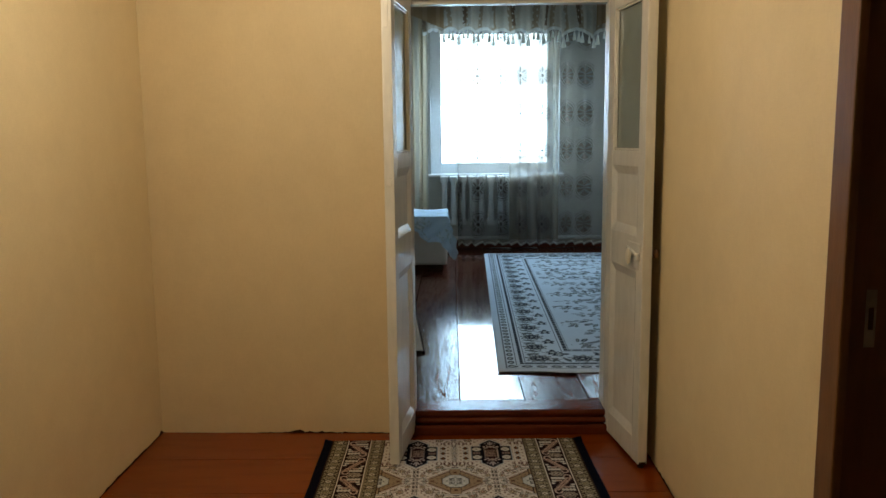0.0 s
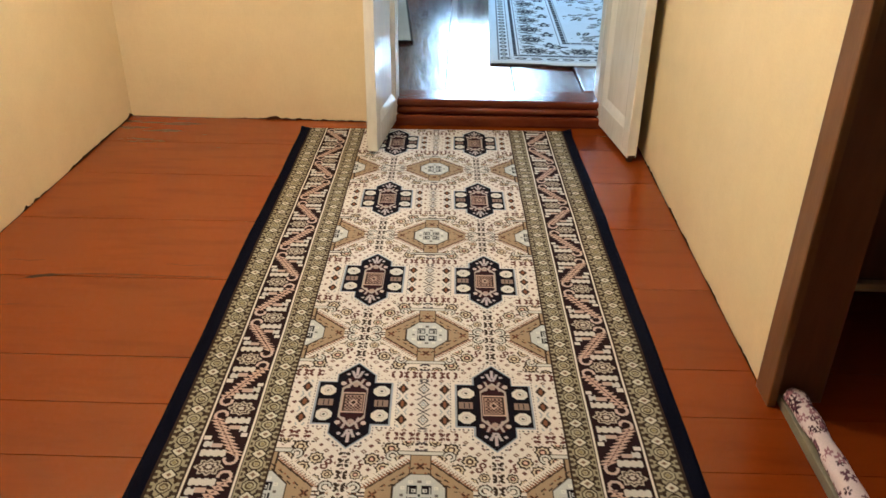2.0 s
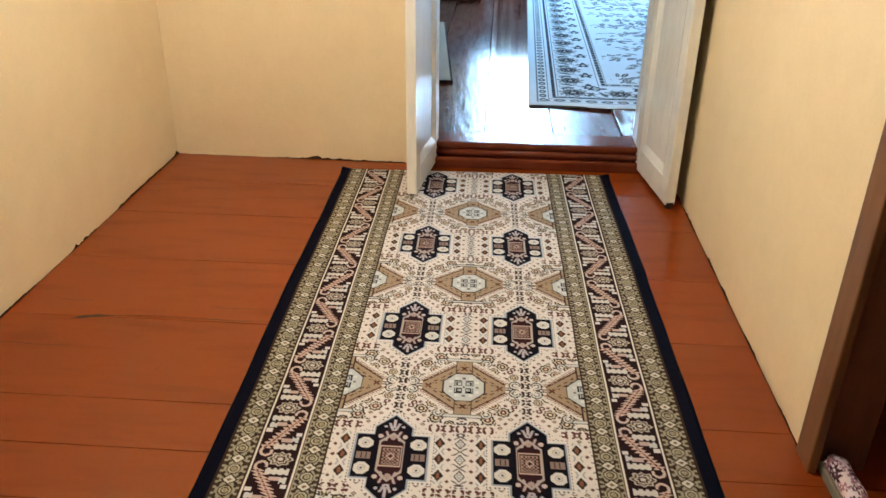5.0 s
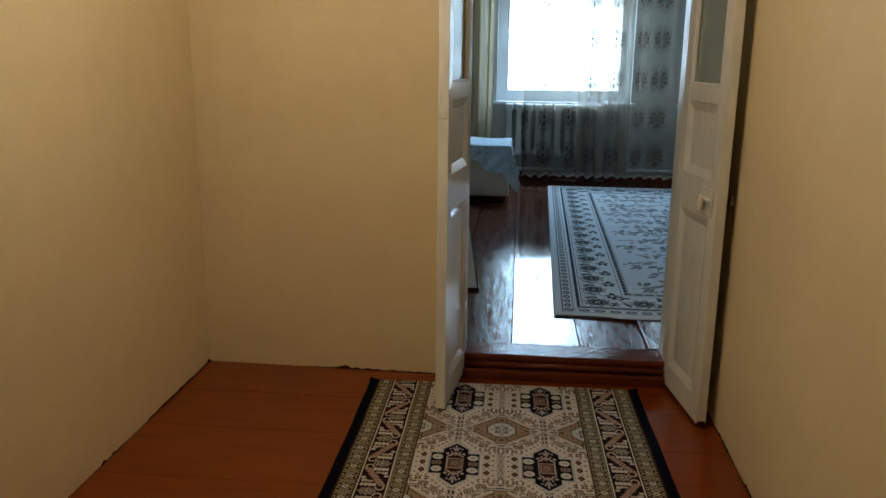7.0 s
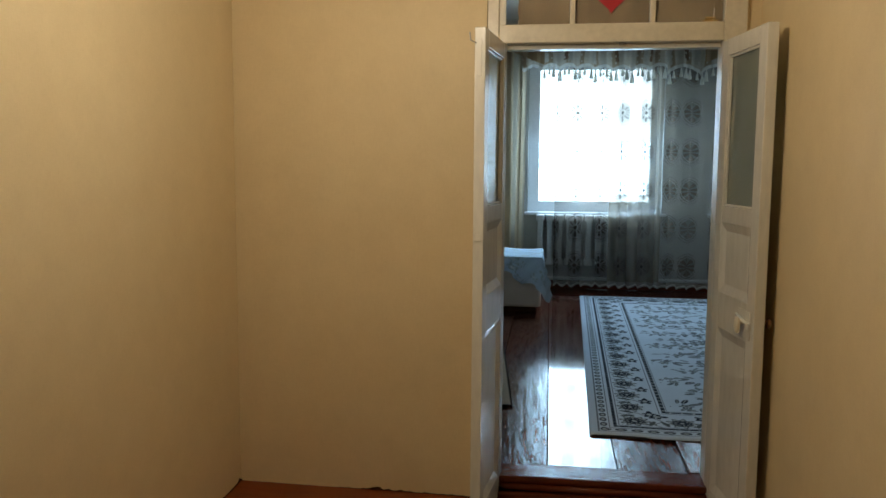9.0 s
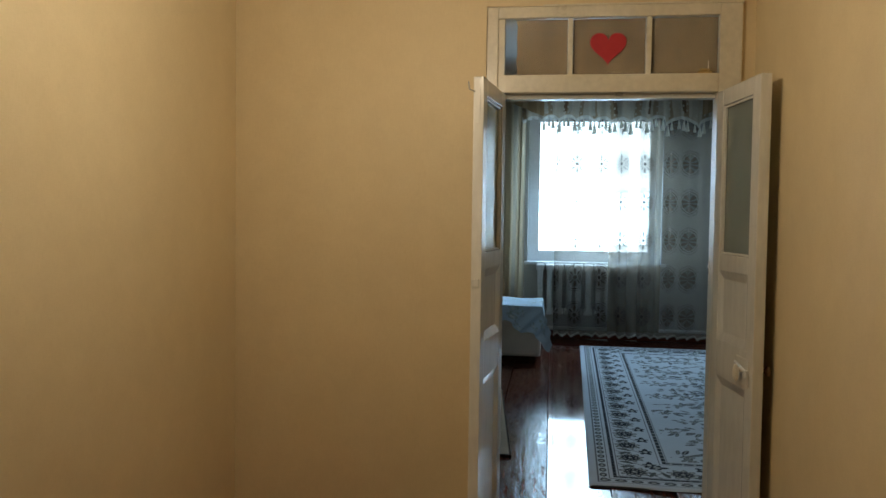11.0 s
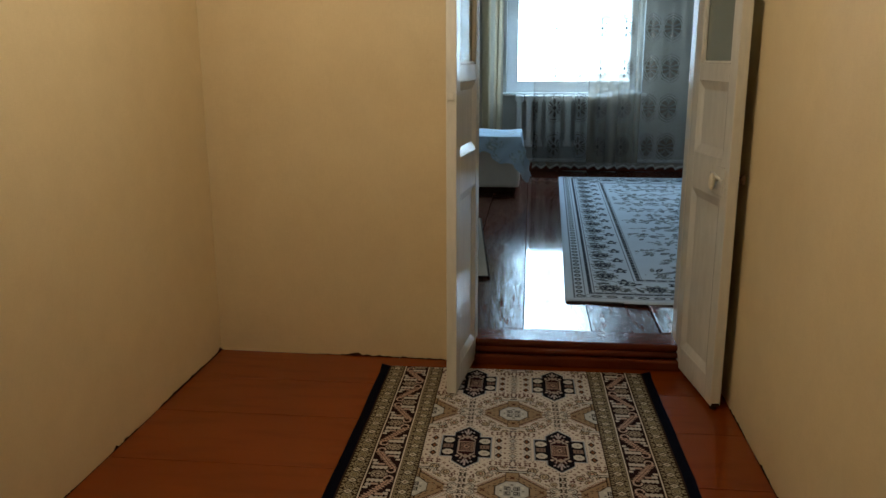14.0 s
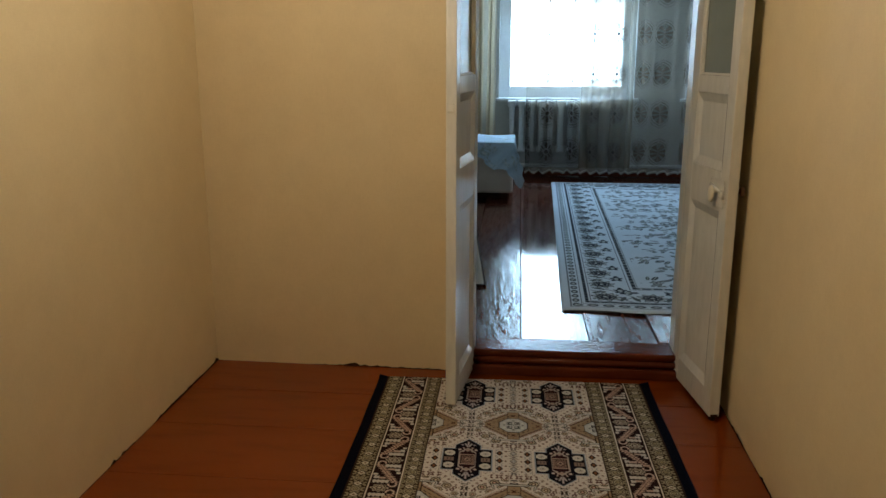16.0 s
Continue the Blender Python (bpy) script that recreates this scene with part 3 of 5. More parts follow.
sp = boxpart("strike_plate", (HALL_X1 + 0.050, HALL_X1 + 0.073, -1.994, -1.991, 0.95, 1.08), METAL, sd, "worn steel strike plate")
boxpart("strike_hole", (HALL_X1 + 0.056, HALL_X1 + 0.067, -1.9955, -1.9935, 0.99, 1.04), GAP, sp)
boxpart("sill", (HALL_X1 + 0.018, HALL_X1 + 0.042, SIDE_Y0, -1.994, 0.0, 0.026), varied("grey_sill_paint", (0.16, 0.15, 0.11), (0.25, 0.23, 0.17), 9, 0.5, 60, 0.2), sd, "worn grey-painted sill strip", bevel=0.003)
tagged(sd, "brown painted door frame of the dark side room", "door frame", kind="structure")

# draught roll behind the sill
def roll_dye(u, v):
    rng = np.random.RandomState(5)
    col = np.empty((len(u), 4)); col[:] = (0.68, 0.57, 0.59, 1)
    px, py = u * 0.19, v * 0.92
    for _ in range(260):
        cx, cy, r = rng.uniform(0, 0.19), rng.uniform(0, 0.92), rng.uniform(0.009, 0.020)
        ang = np.arctan2(py - cy, px - cx)
        d = np.hypot(px - cx, py - cy)
        m = (d < r * (0.75 + 0.3 * np.sin(5 * ang + cx * 90))) & (d > r * 0.28)
        col[m] = ((0.05, 0.02, 0.035, 1), (0.12, 0.05, 0.075, 1), (0.30, 0.15, 0.19, 1))[rng.randint(3)]
    return col

def dye_build(rough_scale, bump_s, sheen=0.3):
    def build(nt, bsdf):
        a = nt.nodes.new("ShaderNodeVertexColor")
        a.layer_name = "dye"
        v = coords(nt)
        pile = noise_tex(nt, v, rough_scale, 3)
        big = noise_tex(nt, v, 3.0, 4)
        c = mix(nt, a.outputs[0], ramp(nt, pile, [(0.25, (0.72, 0.72, 0.72)), (0.7, (1, 1, 1))]), 0.6, "MULTIPLY")
        c = mix(nt, c, ramp(nt, big, [(0.3, (0.88, 0.87, 0.86)), (0.7, (1, 1, 1))]), 0.7, "MULTIPLY")
        nt.links.new(c, bsdf.inputs["Base Color"])
        bsdf.inputs["Sheen Weight"].default_value = sheen
        bsdf.inputs["Specular IOR Level"].default_value = 0.03
        bump(nt, bsdf, pile, bump_s, 0.003)
    return build
PILE = material("woven_pile", dye_build(420, 0.5, 0.0), 0.95)
COTTON = material("printed_cotton", dye_build(300, 0.2, 0.0), 0.9)

def roll_place(u, v):
    a = 2 * np.pi * u
    r = 0.022 * (1 + 0.10 * np.sin(v * 23) + 0.06 * np.sin(v * 51 + 2 * a)) * np.clip(np.minimum(v, 1 - v) * 26 + 0.35, 0, 1)
    squash = 0.85
    x = HALL_X1 + 0.041 + 0.005 * np.sin(v * 7) + r * np.cos(a) * 1.12
    z = 0.044 + r * np.sin(a) * squash
    y = -1.998 - 0.93 * v
    return x, y, np.maximum(z, np.where(x < HALL_X1 + 0.043, 0.0265, 0.001))
roll = surface("draught_roll", 60, 230, roll_place, COTTON, colour=roll_dye)
tagged(roll, "pink floral cotton draught roll lying along the sill", "draught stopper")

# dark cabinet standing in the side room
DARK_WOOD = varied("dark_cabinet_wood", (0.045, 0.012, 0.008), (0.080, 0.024, 0.013), 3, 0.35, 50, 0.2, (8, 8, 1))
PALE_EDGE = varied("pale_edge", (0.22, 0.16, 0.11), (0.32, 0.25, 0.18), 14, 0.5, 60, 0.2)
cb = empty("cabinet")
CY = -1.64
boxpart("body", (2.46, 3.5, CY, CY + 0.5, 0.12, 1.9), DARK_WOOD, cb, bevel=0.006)
boxpart("door", (2.48, 2.97, CY - 0.02, CY, 0.16, 1.88), DARK_WOOD, cb, bevel=0.004)
boxpart("door", (2.985, 3.48, CY - 0.02, CY, 0.16, 1.88), DARK_WOOD, cb, bevel=0.004)
boxpart("bottom_rail", (2.46, 3.5, CY - 0.024, CY + 0.01, 0.12, 0.145), PALE_EDGE, cb, "pale bottom edge", bevel=0.003)
for lx in (2.48, 3.44):
    for ly in (CY + 0.02, CY + 0.44):
        boxpart("leg", (lx, lx + 0.04, ly, ly + 0.04, 0.0, 0.12), DARK_WOOD, cb)
tagged(cb, "dark brown wooden cabinet on short legs in shadow", "cabinet")

# ---- ragged lower edges of the wallpaper ----
def ragged(name, p0, p1, normal, seed, tears):
    """A dark strip for the shadow gap below the torn paper edge, with an uneven upper line, along the foot of a wall.
    """
    rng = random.Random(seed)
    p0, p1, nrm = Vector(p0), Vector(p1), Vector(normal)
    n = max(8, int((p1 - p0).length / 0.012))
    bm = bmesh.new()
    low, high = [], []
    for k in range(n + 1):
        t = k / n
        p = p0.lerp(p1, t)
        h = 0.003 + 0.014 * noise.noise((t * 11 + seed, seed, 0)) + 0.009 * noise.noise((t * 47, seed, 3)) + 0.003 * rng.random()
        for tc, tw, th in tears:
            h += th * max(0.0, 1 - abs(t - tc) / tw) * (0.55 + 0.45 * rng.random())
        o = nrm * (0.003 + 0.0015 * rng.random())
        low.append(bm.verts.new(p + nrm * 0.0045))
        high.append(bm.verts.new(p + o + Vector((0, 0, max(0.002, h)))))
    for k in range(n):
        bm.faces.new((low[k], low[k + 1], high[k + 1], high[k]))
    bmesh.ops.recalc_face_normals(bm, faces=bm.faces)
    ob = part(name, bm, GAP)
    return tagged(ob, "dark ragged strip for the shadow gap under the torn wallpaper edge", "trim", kind="structure")
ragged("trim_west", (0, -3.6, 0.0005), (0, -0.002, 0.0005), (1, 0, 0), 3, [(0.735, 0.006, 0.02), (0.715, 0.004, 0.015), (0.99, 0.008, 0.02), (0.9, 0.05, 0.006)])
ragged("trim_north", (0.002, 0, 0.0005), (FRAME_X0, -0.036, 0.0005), (0, -1, 0), 8, [(0.01, 0.012, 0.03), (0.32, 0.05, 0.010), (0.86, 0.01, 0.012), (0.55, 0.08, 0.006)])
ragged("trim_east", (HALL_X1, -1.93, 0.0005), (HALL_X1 + 0.016, -0.01, 0.0005), (-1, 0, 0), 14, [(0.72, 0.02, 0.012), (0.4, 0.03, 0.008)])

# ---- woven patterns ----
def tri(t):
    return 2 * np.abs(2 * (t - np.floor(t + 0.5))) - 1

CREAM, TAN, GOLD = (0.615, 0.565, 0.51), (0.31, 0.225, 0.140), (0.29, 0.258, 0.175)
NAVY, BLACK = (0.004, 0.004, 0.009), (0.007, 0.005, 0.008)
PINK, ICE, BROWN, OLIVE = (0.50, 0.35, 0.285), (0.45, 0.465, 0.455), (0.036, 0.022, 0.016), (0.24, 0.20, 0.10)
RUST, STEEL = (0.20, 0.085, 0.045), (0.30, 0.33, 0.35)
MED_DX, MED_P, MED_Y0, DIA_Y0 = 0.166, 0.577, -0.315, -0.604
HALF = 0.604

def runner_dye(x, y):
    """The dye of the runner at (x, y), in metres, x from its middle line."""
    xs, ys = x, y
    ax = np.abs(xs)
    col = np.empty((len(x), 4)); col[:] = (*CREAM, 1)
    def paint(m, c):
        col[m, :3] = c
    def lattice(px, py, ox, oy):
        u = (xs - ox) / px; v = (ys - oy) / py
        return (u - np.round(u)) * px, (v - np.round(v)) * py / 1.08 if py > 0.3 else (v - np.round(v)) * py
    def oct8(a, b):
        return np.maximum(np.maximum(np.abs(a), np.abs(b)), (np.abs(a) + np.abs(b)) * 0.72)
    W2 = MED_DX * 2
    DKRED = (0.10, 0.036, 0.030)
    def four_leaf(u, v, r, c):
        """A small cross of four leaves round a pale eye."""
        a, b = np.abs(u), np.abs(v)
        paint(np.maximum(a, b) < r * 1.15, CREAM)
        paint((np.abs(a - b) < r * 0.42) & (np.maximum(a, b) < r) & (a > r * 0.16) & (b > r * 0.16), c)
        paint((np.minimum(a, b) < r * 0.13) & (np.maximum(a, b) < r * 0.85) & (np.maximum(a, b) > r * 0.3), c)
    def rosette(u, v, r, eye):
        """An eight-lobed flower, dark outside, with a pale ring and a dark-ringed eye."""
        d = np.hypot(u, v)
        lobe = r * (1.06 + 0.10 * np.cos(8 * np.arctan2(v, u)))
        paint(d < lobe + 0.0035, CREAM)
        paint(d < lobe, BROWN)
        paint(d < lobe * 0.74, (0.54, 0.46, 0.34))
        paint((d < r * 0.54), (0.05, 0.025, 0.018))
        paint((d < r * 0.27), eye)
    def hook(u, v, r, gap):
        """A curled end: a pale band between two dark lines, open where gap holds."""
        d = np.hypot(u, v)
        paint((d < r) & ~gap, BROWN)
        paint((d < r * 0.80) & ~gap, (0.52, 0.52, 0.48))
        paint((d < r * 0.50) & ~gap, BROWN)
        paint(d < r * 0.32, CREAM)
    # fine seeds
    u, v = lattice(0.0277, 0.0361, 0.0, MED_Y0)
    paint((np.abs(u) + np.abs(v) < 0.0062), (0.13, 0.06, 0.05))
    u, v = lattice(0.0277, 0.0361, 0.01385, MED_Y0 + 0.01805)
    d = np.abs(u) + np.abs(v)
    paint((d > 0.0026) & (d < 0.0072), (0.17, 0.10, 0.08))
    # pairs of curled leaves in rows
    for oy in (0.205, -0.205):
        for ox in (0.036, 0.078, 0.120, -0.036, -0.078, -0.120):
            u, v = lattice(W2, MED_P, MED_DX + ox, MED_Y0 + oy)
            sw = np.hypot(u - 0.004 * np.sign(v), np.abs(v) - 0.006)
            paint(np.hypot(u, v) < 0.0150, CREAM)
            paint((sw < 0.0085) & (sw > 0.0035), DKRED)
    # crossed leaves down the columns
    for ox in (MED_DX, 0.0):
        u, v = lattice(W2, 0.0361, ox, MED_Y0 + 0.018)
        four_leaf(u, v, 0.0135, BROWN if ox else (0.07, 0.06, 0.07))
    # rosettes round the medallions
    for rx, ry, big in ((0.060, 0.142, 0.0165), (0.100, 0.116, 0.0170), (0.030, 0.178, 0.0120), (0.136, 0.098, 0.0130), (0.086, 0.162, 0.0150), (0.126, 0.138, 0.0160), (0.056, 0.190, 0.0125), (0.118, 0.178, 0.0105)):
        for sx in (-1, 1):
            for sy in (-1, 1):
                u, v = lattice(W2, MED_P, MED_DX + sx * rx, MED_Y0 + sy * ry * 1.32)
                rosette(u, v, big, (0.62, 0.52, 0.36) if sx * sy > 0 else (0.60, 0.38, 0.30))
    # little columns between the medallions
    for ox in (0.0, 0.050, -0.050):
        u, v = lattice(W2, MED_P, ox, MED_Y0)
        band = np.abs(v) < 0.078
        paint(band & (np.abs(u) < 0.018), CREAM)
        vv = (v / 0.052 - np.round(v / 0.052)) * 0.052
        d = np.abs(u) * 1.1 + np.abs(vv) * 0.8
        if ox:
            paint(band & (d < 0.0150), BROWN)
            paint(band & (np.abs(u) < 0.0045) & (d < 0.0085), RUST)
            off = (v / 0.052 + 0.5 - np.round(v / 0.052 + 0.5)) * 0.052
            paint(band & (np.abs(np.abs(u) - 0.006 - np.abs(off) * 0.5) < 0.0022) & (np.abs(off) < 0.010), STEEL)
        else:
            paint(band & (d < 0.0155) & (d > 0.0105), (0.11, 0.10, 0.10))
            paint(band & (d < 0.0075) & (d > 0.0030), STEEL)
            off = (v / 0.052 + 0.5 - np.round(v / 0.052 + 0.5)) * 0.052
            paint(band & (np.abs(np.abs(u) - np.abs(off) * 1.3) < 0.0030) & (np.abs(off) < 0.0125), (0.10, 0.085, 0.085))
    for sy in (-1, 1):
        uu, v = lattice(W2, MED_P, 0.0, MED_Y0 + sy * 0.112)
        paint((np.abs(uu) < 0.086) & (np.abs(v) < 0.0145), CREAM)
        u, _ = lattice(0.0338, MED_P, 0.0169, MED_Y0)
        inside = np.abs(uu) < 0.084
        keep = col[~inside].copy()
        four_leaf(u, v, 0.0128, DKRED)
        col[~inside] = keep
        uu, v = lattice(W2, MED_P, 0.0, MED_Y0 + sy * 0.136)
        u, _ = lattice(0.0105, MED_P, 0.0, MED_Y0)
        paint((np.abs(uu) < 0.100) & (np.abs(v) < 0.0020) & (np.abs(u) < 0.0032), BROWN)
    # tan diamonds with a saw-toothed rim
    u, v = lattice(W2, MED_P, 0.0, DIA_Y0)
    au, av = np.abs(u), np.abs(v)
    dd = au / 0.128 + av / 0.106
    run = au / 0.128 - av / 0.106
    tooth = np.abs(tri(run / 0.17))
    body = av < 0.100
    paint((dd < 1.26) & (av < 0.120), CREAM)
    paint((dd < 1.02 + 0.20 * tooth) & (dd > 0.98) & body, BROWN)
    paint((dd < 1.02 + 0.15 * tooth) & (dd > 0.98) & body, (0.33, 0.19, 0.12))
    paint((dd < 1.10) & (dd > 0.98) & body & (np.abs(tooth - 0.8) < 0.25), RUST)
    paint((dd < 1.03) & body, BROWN)
    paint((dd < 0.985) & body, TAN)
    tab = (au < 0.024) & (av < 0.113) & (av > 0.05)
    paint(tab, BROWN)
    paint(tab & (au < 0.0212), TAN)
    # the bracket above and below, curled in at its ends
    paint((np.abs(av - 0.1150) < 0.0070) & (au < 0.062), BROWN)
    paint((np.abs(av - 0.1150) < 0.0042) & (au < 0.062), (0.50, 0.50, 0.46))
    hook(au - 0.062, av - 0.1060, 0.0160, (au < 0.062) & (av < 0.1065))
    # ram's horns at the side points
    paint((av < 0.0150) & (au > 0.112) & (au < 0.128), CREAM)
    hook(au - 0.137, av - 0.0165, 0.0165, (au > 0.139) & (av < 0.0170))
    paint((au > 0.112) & (au < 0.126) & (np.abs(av - 0.004) < 0.0024), BROWN)
    # keyed line round the eye, and small blossoms in the points
    key = np.abs(dd - 0.755 - 0.055 * np.sign(np.sin(run * 21))) < 0.021
    paint(key & body & (au > 0.010) & (av > 0.010), BROWN)
    for w0, w1 in ((au - 0.096, av), (au, av - 0.078)):
        paint((np.hypot(w0, w1) < 0.0115) & (np.abs(np.abs(w0) - np.abs(w1)) < 0.0042), RUST)
        paint((np.hypot(w0, w1) < 0.0105) & (np.abs(np.abs(w0) - np.abs(w1)) < 0.0022), BROWN)
    sp = ((np.round(u / 0.012) + np.round(v / 0.012)) % 2 == 0) & (np.abs(u / 0.012 - np.round(u / 0.012)) < 0.16) & (np.abs(v / 0.012 - np.round(v / 0.012)) < 0.16)
    paint(sp & (dd < 0.95) & (dd > 0.60) & body, RUST)
    oc = oct8(au, av)
    paint(oc < 0.0575, BROWN)
    paint(oc < 0.0540, ICE)
    q = np.maximum(np.abs(au - 0.034), np.abs(av - 0.020))
    paint((q < 0.0045) & (q > 0.0020) & (oc < 0.046), (0.62, 0.62, 0.58))
    q = np.maximum(np.abs(au - 0.018), np.abs(av - 0.036))
    paint((q < 0.0045) & (q > 0.0020) & (oc < 0.046), (0.62, 0.62, 0.58))
    sq = np.maximum(au, av)
    paint((sq < 0.0262) & (sq > 0.0226) & (np.minimum(au, av) > 0.0035), BLACK)
    q = np.maximum(np.abs(au - 0.0125), np.abs(av - 0.0125))
    paint((sq < 0.0226) & (q < 0.0082) & (q > 0.0046), BLACK)
    paint((sq < 0.0030) | (q < 0.0020), BLACK)
    paint((np.abs(sq - 0.036) < 0.0038) & (np.minimum(au, av) < 0.0035), (0.12, 0.105, 0.10))
    # dark cross medallions
    u, v = lattice(W2, MED_P, MED_DX, MED_Y0)
    au, av = np.abs(u), np.abs(v)
    def cross(g):
        bar = (au < 0.043 + g) & (av + np.maximum(au, 0) * 0.95 < 0.139 + g * 1.3)
        arm = (au < 0.086 + g) & (av < 0.068 + g)
        return bar | arm
    paint(cross(0.017), CREAM)
    dots = (np.round(xs / 0.0052) % 2 == 0) & (np.round(ys / 0.0052) % 2 == 0)
    paint(cross(0.0165) & ~cross(0.0095) & dots, (0.07, 0.06, 0.075))
    paint(cross(0.0055), (0.27, 0.31, 0.36))
    paint(cross(0.0020), BLACK)
    # pale roundels and bars in the arms
    q = oct8((au - 0.065) * 0.95, (av - 0.041))
    paint(q < 0.0182, (0.56, 0.53, 0.47))
    paint((q < 0.0090) & (q > 0.0070), (0.36, 0.32, 0.28))
    paint(q < 0.0030, BLACK)
    paint((np.abs(au - 0.066) < 0.017) & (av < 0.0115), (0.22, 0.155, 0.125))
    paint((np.abs(np.abs(au - 0.064) - 0.006) < 0.0016) & (av < 0.0085), BLACK)
    # red-brown centre
    paint((au < 0.033) & (av < 0.090) & (au + av < 0.104), (0.030, 0.010, 0.012))
    paint((np.abs(np.maximum(au / 0.031, (au + av) / 0.078) - 0.97) < 0.06), (0.36, 0.31, 0.27))
    frame_in = np.maximum(au / 0.027, av / 0.034)
    paint((frame_in < 1.0), (0.44, 0.31, 0.25))
    paint((frame_in < 0.88), BROWN)
    paint((frame_in < 0.78), (0.30, 0.20, 0.155))
    hatch = (np.abs(tri(u / 0.0170)) < 0.42) ^ (np.abs(tri(v / 0.0200)) < 0.42)
    paint((frame_in < 0.72) & hatch, (0.035, 0.013, 0.012))
    d = au * 1.2 + av
    paint((d < 0.0135) & (d > 0.0080), (0.46, 0.33, 0.26))
    paint((d < 0.0060), BROWN)
    paint((np.abs(au - 0.012 - 0.35 * np.abs(av - 0.066)) < 0.003) & (av > 0.050) & (av < 0.084), (0.38, 0.31, 0.28))
    paint((np.hypot(au - 0.030, av - 0.066) < 0.0065), (0.46, 0.38, 0.34))
    paint((np.hypot(au, av - 0.062) < 0.0075), (0.34, 0.25, 0.21))
    paint((au < 0.0042) & (av > 0.096) & (av < 0.126), (0.42, 0.36, 0.36))
    paint((np.abs(au - 0.4 * (av - 0.080)) < 0.0036) & (av > 0.086) & (av < 0.112), (0.38, 0.34, 0.34))
    paint((np.hypot(au - 0.022, av - 0.100) < 0.0042), (0.40, 0.36, 0.36))
    # side borders, b: distance from the outer edge
    b = HALF - ax
    paint(b < 0.286, BROWN)
    def tan_band(lo, hi, per):
        m = (b >= lo) & (b < hi)
        paint(m, GOLD)
        mid, half = (lo + hi) / 2, (hi - lo) / 2
        w = (b - mid) / half
        t = ys / per
        f = (t - np.round(t)) * per
        f2 = (t + 0.5 - np.round(t + 0.5)) * per
        # scrolling stem
        paint(m & (np.abs(w - 0.62 * np.sin(2 * np.pi * t)) < 0.14), BROWN)
        paint(m & (np.abs(w + 0.62 * np.sin(2 * np.pi * t)) < 0.14), BROWN)
        r = oct8(f, (b - mid) * 1.05)
        paint(m & (r < 0.0205), GOLD)
        paint(m & (r < 0.0175), BROWN)
        paint(m & (r < 0.0142), (0.36, 0.325, 0.225))
        paint(m & (r < 0.0100) & (r > 0.0062), (0.08, 0.055, 0.03))
        paint(m & (r < 0.0040), OLIVE)
        r2 = np.abs(f2) + np.abs(b - mid) * 0.9
        paint(m & (r2 < 0.0185), BROWN)
        paint(m & (r2 < 0.0140), (0.54, 0.50, 0.40))
        paint(m & (r2 < 0.0060), (0.16, 0.10, 0.07))
        ff = (ys / (per / 4) - np.round(ys / (per / 4))) * per / 4
        paint(m & (np.abs(np.abs(w) - 0.76) < 0.10) & (np.abs(ff) < per / 14), (0.06, 0.04, 0.025))
        paint(m & (np.abs(w) > 0.92), BROWN)
    tan_band(0.222, 0.284, 0.0627)
    tan_band(0.044, 0.112, 0.0706)
    # dark band with the serrated zigzag
    m = (b >= 0.112) & (b < 0.222)
    DARKRED = (0.020, 0.009, 0.010)
    paint(m, DARKRED)
    paint(m & ((b < 0.1168) | (b > 0.2172)), (0.64, 0.58, 0.50))
    per = MED_P * 2 / 3
    c = b - 0.167
    t = ys / per + 0.40
    zz = np.clip(tri(t) * 1.55, -1, 1) * 0.037
    slope = np.abs(tri(t)) * 1.55 < 0.97
    near = c - zz
    teeth = 0.0035 + 0.0150 * np.abs(tri(ys / 0.0225 + near * 14))
    stripe = m & slope & (np.abs(near) < teeth)
    # pockets at the turns: a rosette between notched pale bars
    for sgn in (-1, 1):
        tt = t + (0.25 if sgn > 0 else -0.25) - 0.25
        f = (tt - np.round(tt)) * per
        cc = sgn * c - 0.012
        af = np.abs(f)
        jag = 0.0035 * (np.round(c / 0.0075) % 2)
        pocket = m & (np.abs(c) < 0.047)
        r = np.hypot(f / 1.15, cc / 1.45) / (0.90 + 0.12 * np.cos(8 * np.arctan2(cc, f)))
        paint(pocket & (r < 0.0215), (0.42, 0.37, 0.30))
        paint(pocket & (r < 0.0180), (0.07, 0.05, 0.04))
        paint(pocket & (r < 0.0140), (0.46, 0.41, 0.33))
        paint(pocket & (r < 0.0100), (0.06, 0.035, 0.03))
        paint(pocket & (r < 0.0050), (0.50, 0.45, 0.38))
        paint(pocket & (np.abs(af - 0.043) < 0.0075 + jag) & (cc > -0.026) & (cc < 0.030), (0.52, 0.49, 0.44))
        paint(pocket & (np.abs(af - 0.066) < 0.0065) & (cc > -0.012) & (cc < 0.012), (0.44, 0.33, 0.28))
        paint(pocket & (np.abs(af - 0.070) < 0.0070 + jag) & (cc > 0.012) & (cc < 0.030), (0.50, 0.48, 0.45))
        paint(pocket & (np.abs(af - 0.090) < 0.0060) & (cc > 0.020) & (cc < 0.034), (0.58, 0.54, 0.50))
        hk = np.hypot(af - 0.026, (sgn * c + 0.028) * 1.1)
        paint(m & (hk < 0.0185) & (hk > 0.0110) & ~((af > 0.030) & (sgn * c > -0.030)), (0.50, 0.38, 0.33))
    paint(stripe, PINK)
    paint(m & slope & (np.abs(near) < 0.0028) & (np.abs(tri(ys / 0.012)) > 0.35), (0.05, 0.018, 0.016))
    # bound edge
    paint(b < 0.044, BROWN)
    paint(b < 0.041, NAVY)
    return col

